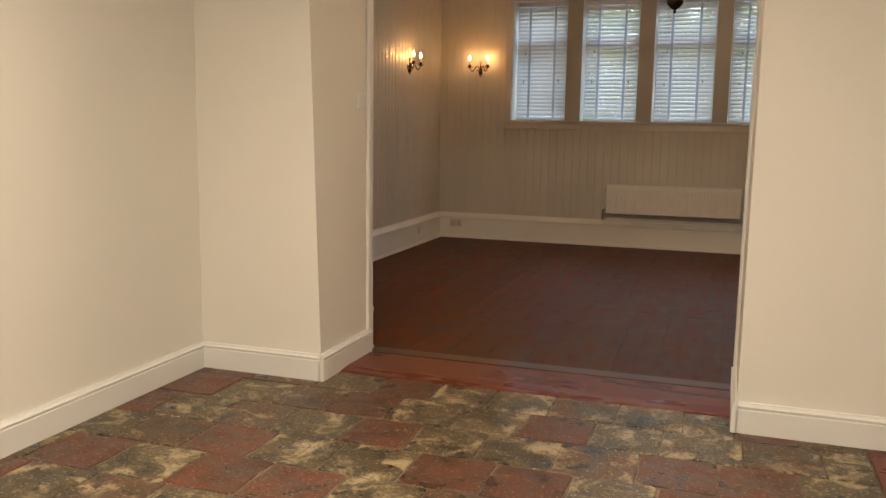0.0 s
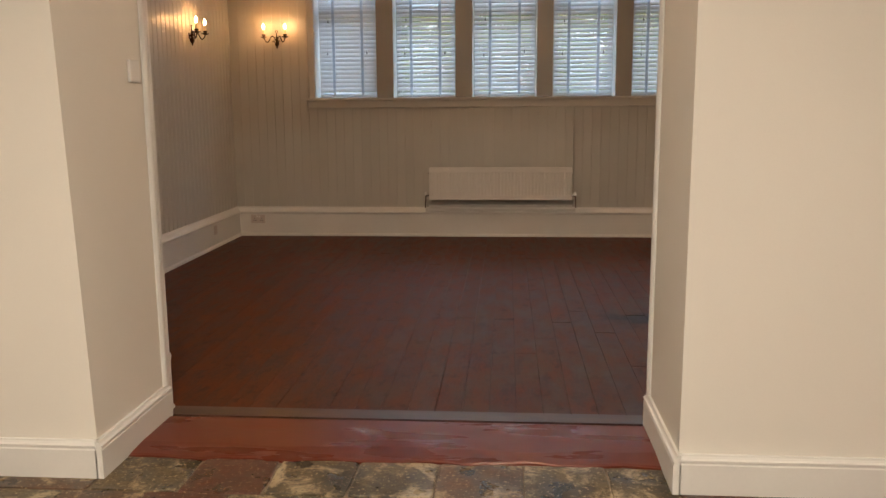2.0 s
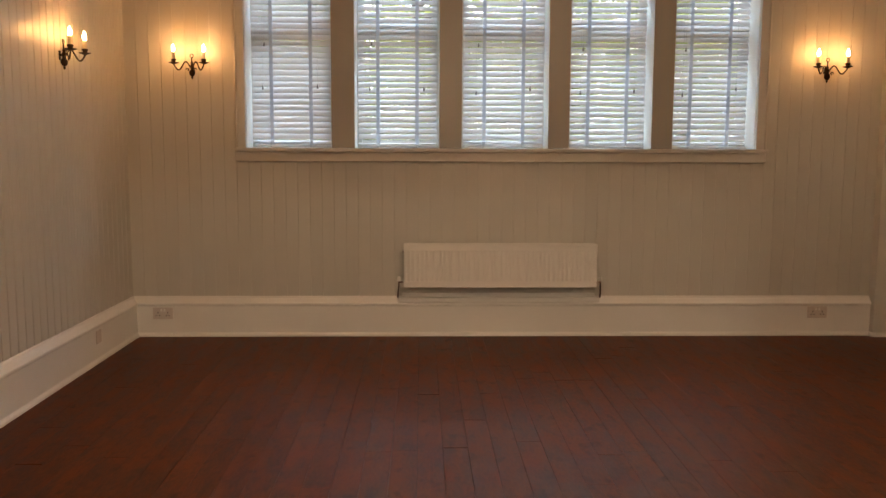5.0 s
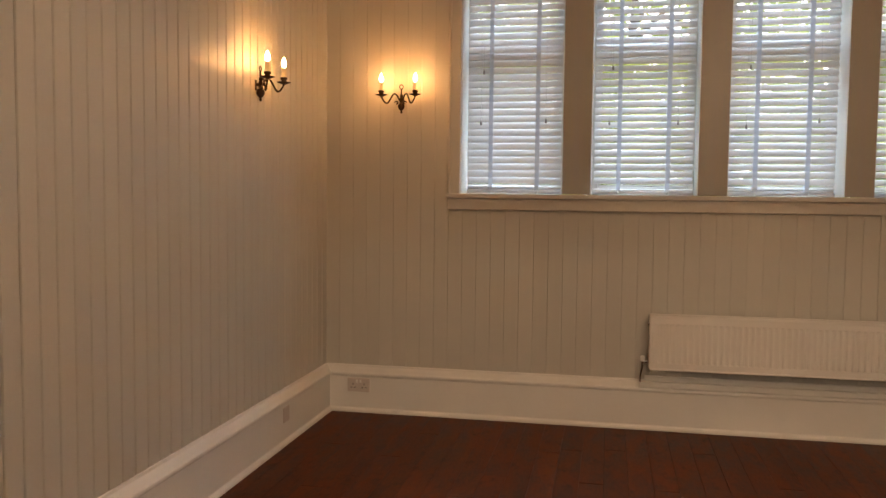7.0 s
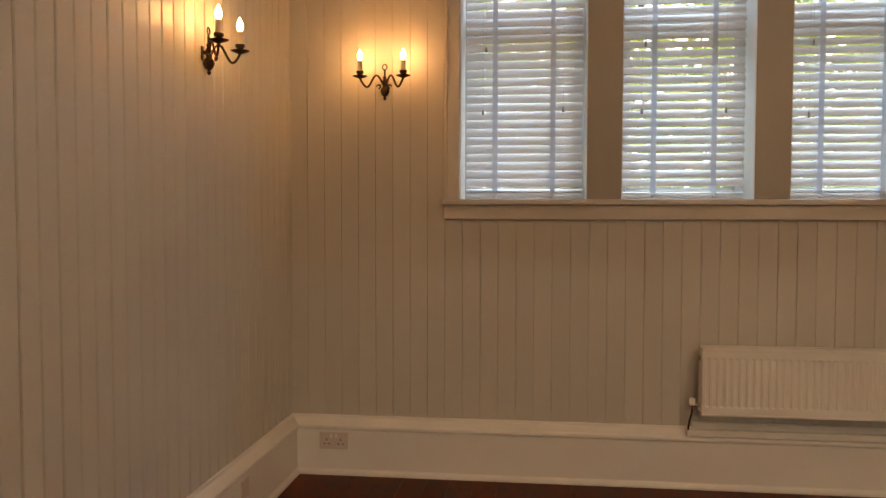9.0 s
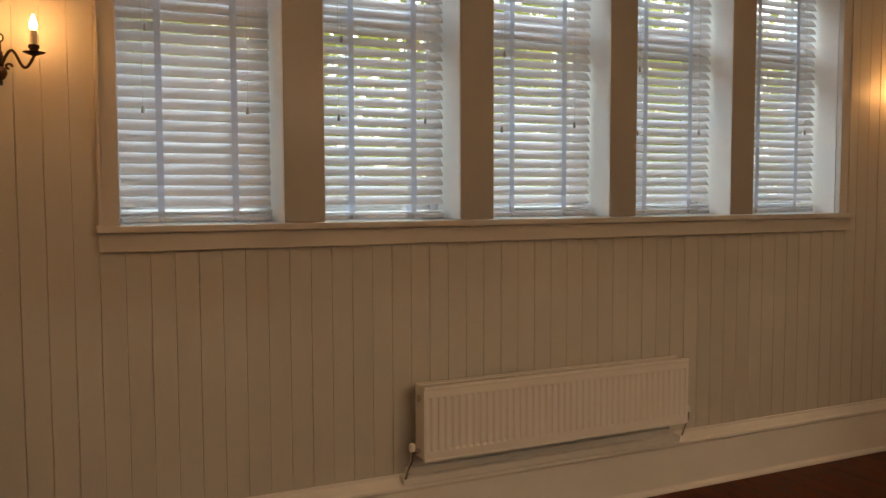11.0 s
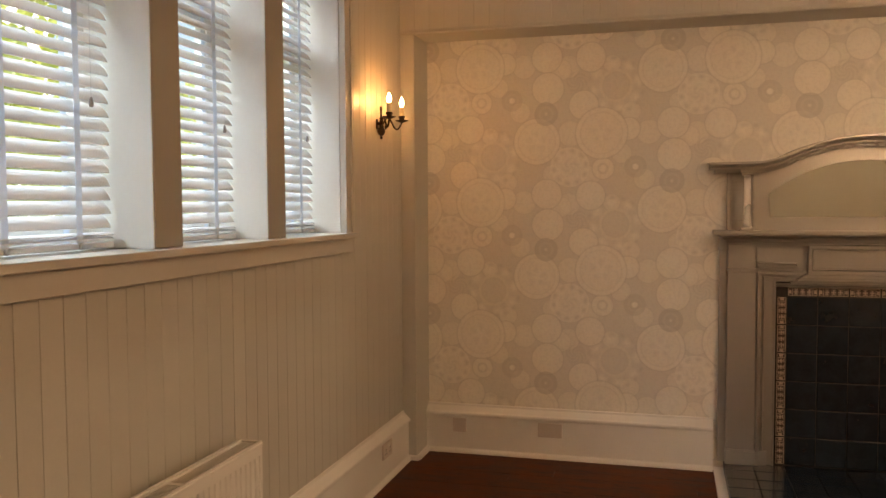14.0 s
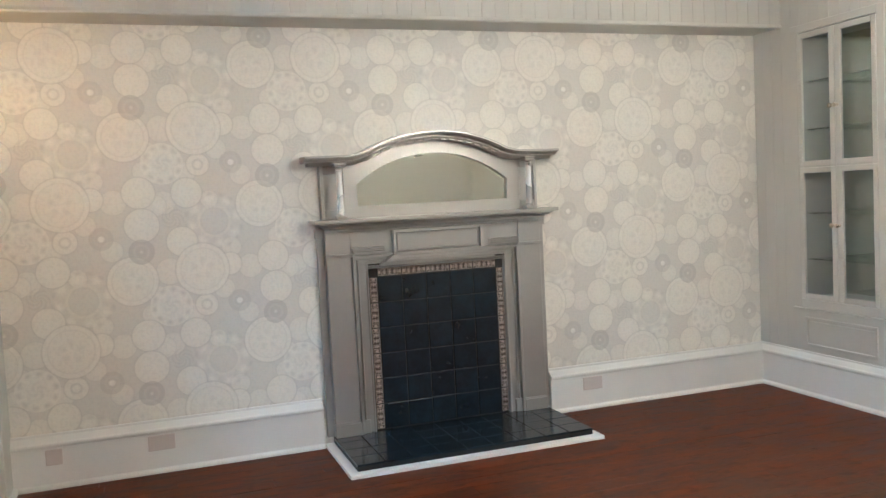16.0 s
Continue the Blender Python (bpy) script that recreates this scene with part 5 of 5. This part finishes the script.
# ---------- garden seen through the slats ----------
def leaves(name, label, count, box, size, seed):
    g = np.random.default_rng(seed)
    c = g.random((count, 3)) * np.array([box[1] - box[0], box[3] - box[2], box[5] - box[4]]) + np.array([box[0], box[2], box[4]])
    lump = np.sin(c[:, 0] * 1.9 + seed) * 0.9 + np.sin(c[:, 2] * 2.7 + c[:, 0]) * 0.5
    c[:, 1] += lump
    a = g.normal(size=(count, 3))
    a /= np.linalg.norm(a, axis=1)[:, None]
    b = np.cross(a, g.normal(size=(count, 3)))
    b /= np.linalg.norm(b, axis=1)[:, None]
    s = size * (0.6 + 0.8 * g.random((count, 1)))
    v = np.stack([c - a * s, c + b * s * 0.45, c + a * s, c - b * s * 0.45], 1).reshape(-1, 3)
    me = bpy.data.meshes.new(name)
    me.from_pydata(v.tolist(), [], np.arange(count * 4).reshape(-1, 4).tolist())
    me.materials.append(M_LEAF)
    return tagged(new(name, me), label, kind="stuff")


leaves("foliage", "sunlit yellow-green leaves of the garden hedge beyond the window", 22000, (-9, 9, 13.2, 15.6, -0.5, 3.3), 0.10, 3)
leaves("foliage", "loose sunlit leaves of garden trees beyond the hedge", 15000, (-11, 8, 16, 19.5, 1.2, 6.5), 0.13, 5)
rnd = random.Random(12)
for x, y, h in ((-4.6, 17.2, 5.5), (-1.2, 16.8, 5.0), (2.8, 17.5, 6.0)):
    t = empty("tree", (x, y, -0.55), "slim garden tree with a bare forked trunk", "tree")
    sub("trunk", tube([(x, y, -0.55), (x + 0.08, y, 1.2), (x - 0.05, y + 0.05, 2.6), (x + 0.1, y, h)], [0.15, 0.12, 0.09, 0.03], 10), M_BARK, t, "", True)
    for k in range(6):
        a, z = rnd.uniform(0, 6.28), rnd.uniform(1.6, h - 1)
        sub("limb", tube([(x, y, z), (x + 0.5 * math.cos(a), y + 0.5 * math.sin(a), z + 0.5), (x + 1.2 * math.cos(a), y + 1.2 * math.sin(a), z + 1.1)], [0.05, 0.035, 0.012], 7), M_BARK, t, "", True)
# emissive panel: the sky's brightness through the slats is put into its glow
structure("backdrop", boxes((-60, 60, 60, 60.3, -0.55, 34)), M_BACKDROP, "glowing white panel standing in for the bright distance beyond the garden")


# ---------- boarding ----------
def board_mesh(name, w, h, t=0.012, ch=0.0026, gap=0.0008):
    """One upright board, its face to -y, foot at the origin."""
    a = w / 2 - gap
    ring = [(-a, t), (-a, ch), (-a + ch * 0.8, 0), (a - ch * 0.8, 0), (a, ch), (a, t)]
    bm = bmesh.new()
    lo = [bm.verts.new((x, y, 0)) for x, y in ring]
    hi = [bm.verts.new((x, y, h)) for x, y in ring]
    for i in range(6):
        j = (i + 1) % 6
        bm.faces.new((lo[i], lo[j], hi[j], hi[i]))
    bm.faces.new(list(reversed(lo)))
    bm.faces.new(hi)
    bmesh.ops.recalc_face_normals(bm, faces=bm.faces)
    ob = part(name, bm, M_BOARD)
    me = ob.data
    bpy.data.objects.remove(ob)
    return me


BP = 0.0882
_boards = {}


def board(parent, m, z0, z1, w=BP, ch=0.0019):
    key = (round(w, 4), round(z1 - z0, 4), ch)
    if key not in _boards:
        _boards[key] = board_mesh("board", w, z1 - z0, 0.012, ch, 0.0004 if ch < 0.003 else 0.0030)
    shared("board", _boards[key], parent, m @ pose(0, 0, z0))


rnd = random.Random(3)


def board_run(parent, c0, c1, place, z0, z1, ch=0.0018):
    n = max(1, round((c1 - c0) / BP))
    w = (c1 - c0) / n
    for k in range(n):
        board(parent, place(c0 + (k + 0.5) * w) @ pose(0, rnd.uniform(-0.0006, 0.0006), 0), z0, z1, w, ch)


ZB = 0.27
structure("trim", boxes((XW - 0.0125, XW + 0.0012, YN - 0.0045, YN + 0.0125, ZB, CEIL)), M_BOARD, "painted fillet closing the boarded corner")
board_run(wall_west, YS, YN, lambda c: pose(XW, c, 0, 0, 0, 90), ZB, CEIL, 0.0042)
north = lambda c: pose(c, YN, 0)
board_run(wall_north, XW, WX0 - 0.072, north, ZB, CEIL)
board_run(wall_north, WX0 - 0.072, WX1 + 0.072, north, ZB, WZ0 - 0.09)
board_run(wall_north, WX0 - 0.072, WX1 + 0.072, north, WZ1 + 0.07, CEIL)
board_run(wall_north, WX1 + 0.072, XE + 0.012, north, ZB, CEIL)
board_run(wall_lintel, YS, YN, lambda c: pose(XE, c, 0, 0, 0, -90), LINT + 0.002, CEIL)
board(wall_lintel, pose(XE, YN - 0.0425, 0, 0, 0, -90), 0, LINT + 0.001, 0.085)
south = lambda c: pose(c, YS, 0, 0, 0, 180)
board_run(wall_south, OX1 + 0.111, CX0 - 0.14, south, ZB, CEIL)
board_run(wall_south, CX0 - 0.14, CX0 - 0.056, south, 0.594, CEIL)
board_run(wall_south, CX1 + 0.061, XR - 0.001, south, ZB, CEIL)
board_run(wall_south, CX0 - 0.056, CX1 + 0.061, south, CZ1 + 0.051, CEIL)
board_run(wall_south, XW, OX0 - 0.111, south, ZB, CEIL)
board_run(wall_south, OX0 - 0.111, OX1 + 0.111, south, OTOP + 0.101, CEIL)


# ---------- floors ----------
def slab_mesh(name, w, d, t, material, ch=0.002, jitter=0.0, seed=None):
    """A board or tile lying flat, its top at z = 0, with worn edges."""
    r = random.Random(seed)
    c = [(-w / 2, -d / 2), (w / 2, -d / 2), (w / 2, d / 2), (-w / 2, d / 2)]
    if jitter:
        c = [(x + r.uniform(-jitter, jitter), y + r.uniform(-jitter, jitter)) for x, y in c]
        pts = []
        for i in range(4):
            (x0, y0), (x1, y1) = c[i], c[(i + 1) % 4]
            for u in (0, 0.07, 0.35, 0.65, 0.93):
                k = 0.004 if 0 < u else 0.0
                pts.append((x0 + (x1 - x0) * u + r.uniform(-k, k), y0 + (y1 - y0) * u + r.uniform(-k, k)))
            pts[-5] = (pts[-5][0] * 0.975, pts[-5][1] * 0.975)
        c = pts
    bm = bmesh.new()
    n = len(c)
    low = [bm.verts.new((x, y, -t)) for x, y in c]
    mid_ = [bm.verts.new((x, y, -ch)) for x, y in c]
    rr = [math.hypot(x, y) for x, y in c]
    top = [bm.verts.new((x * (1 - ch * 1.4 / q), y * (1 - ch * 1.4 / q), r.uniform(-0.0008, 0.0008) if jitter else 0)) for (x, y), q in zip(c, rr)]
    for a, b in ((low, mid_), (mid_, top)):
        for i in range(n):
            bm.faces.new((a[i], a[(i + 1) % n], b[(i + 1) % n], b[i]))
    bm.faces.new(top)
    ob = part(name, bm, material)
    me = ob.data
    bpy.data.objects.remove(ob)
    return me


rnd = random.Random(21)
PP = 0.1175
plank_me = slab_mesh("plank", PP - 0.0015, 1.0, 0.010, M_PLANK, 0.0004)
n = int((XR - XW) / PP) + 1
for k in range(n):
    x = XW + (k + 0.5) * PP
    if x > XR:
        break
    y = 4.295 if OX0 - 0.02 < x < OX1 + 0.02 else YS - 0.01
    first = True
    while y < YN - 0.02:
        length = rnd.uniform(0.5, 2.0) if first else rnd.uniform(0.9, 2.2)
        first = False
        if y + length > YN - 0.4:
            length = YN - y
        ob = shared("plank", plank_me, floor, pose(x, y + length / 2, rnd.uniform(-0.0012, 0.0), 0, rnd.uniform(-0.25, 0.25), 0))
        ob.scale = (1, length - 0.002, 1)
        y += length
strip = slab_mesh("threshold_strip", OX1 - OX0 + 0.04, 0.104, 0.016, M_STRIP, 0.007)
shared("threshold_strip", strip, floor, pose((OX0 + OX1) / 2, 4.238, 0.0045))

bm = bmesh.new()
rows = []
g = random.Random(5)
for k in range(41):
    x = OX0 + (OX1 - OX0) * k / 40
    f = 3.752 + 0.010 * math.sin(k * 0.9) + g.uniform(-0.006, 0.006) + 0.012 * (k / 40)
    rows.append([bm.verts.new((x, y, z)) for y, z in ((f, -0.02), (f, 0.002), (f + 0.014, 0.0050), (3.87 + 0.012 * math.sin(k * 0.37) + 0.006 * math.sin(k * 0.95 + 1), 0.0105), (4.160, 0.006), (4.168, -0.02))])
for a, b in zip(rows, rows[1:]):
    for i in range(5):
        bm.faces.new((a[i], b[i], b[i + 1], a[i + 1]))
bmesh.ops.recalc_face_normals(bm, faces=bm.faces)
structure("threshold", bm, M_RED, "worn threshold painted glossy red oxide").visible_shadow = True

red_me = slab_mesh("plank", 0.200, 3.0, 0.02, M_RED, 0.002)
for k in range(7):
    for yy in (2.045, -0.96):
        shared("plank", red_me, floor_hall, pose(0.672 + 0.1 + k * 0.202 + 0.004, yy, 0.002))

TW = 0.308
KINDS = {"R": M_TILER, "G": M_TILEG, "B": M_TILEB}
PATTERN = ["GRGGBGG", "GRGBRGGRGGB", "RGBGRGGBRRG", "GBRGGRRGRGB", "GRGRRGBGGRB", "RGBGRRGGRGG", "GBRGGBRGRGB", "RGGBRGGRBGR"]
offs = [0.0, 0.28, 0.10, 0.03, 0.21, 0.12, 0.26, 0.07]
rnd = random.Random(77)
y = 3.765
row = 0
while y > HY0:
    d = TW + rnd.uniform(-0.008, 0.010) if row else 0.290
    x = HX0 - 0.03 - offs[row % 8]
    if row == 0:
        x = OX0 - 0.003
    k = 0
    limit = OX1 if row == 0 else 0.668
    while x < limit - 0.02:
        w = min(TW + rnd.uniform(-0.015, 0.020), limit - x)
        if x + w > HX0 - 0.02 and w > 0.03:
            x0 = max(x, HX0 - 0.01)
            ww = x + w - x0
            m = KINDS[PATTERN[row % 8][k % len(PATTERN[row % 8])]]
            me = slab_mesh("tile", ww - 0.007, d - 0.007, 0.02, m, 0.003, 0.0035 if ww > 0.1 else 0.001, seed=row * 50 + k)
            shared("tile", me, floor_hall, pose(x0 + ww / 2, y - d / 2, rnd.uniform(-0.003, 0.001), rnd.uniform(-0.35, 0.35), rnd.uniform(-0.35, 0.35), 0))
        x += w
        k += 1
    if row == 0:
        for xa, xb in ((HX0 - 0.01, OX0 - 0.006), (OX1 + 0.006, 0.668)):
            n = max(1, round((xb - xa) / 0.31))
            for q in range(n):
                ww = (xb - xa) / n
                me = slab_mesh("tile", ww - 0.007, YH - (y - d) - 0.004, 0.02, KINDS["RBG"[q % 3]], 0.003, 0.002, seed=900 + q)
                shared("tile", me, floor_hall, pose(xa + (q + 0.5) * ww, (YH + y - d) / 2, -0.001))
    y -= d
    row += 1
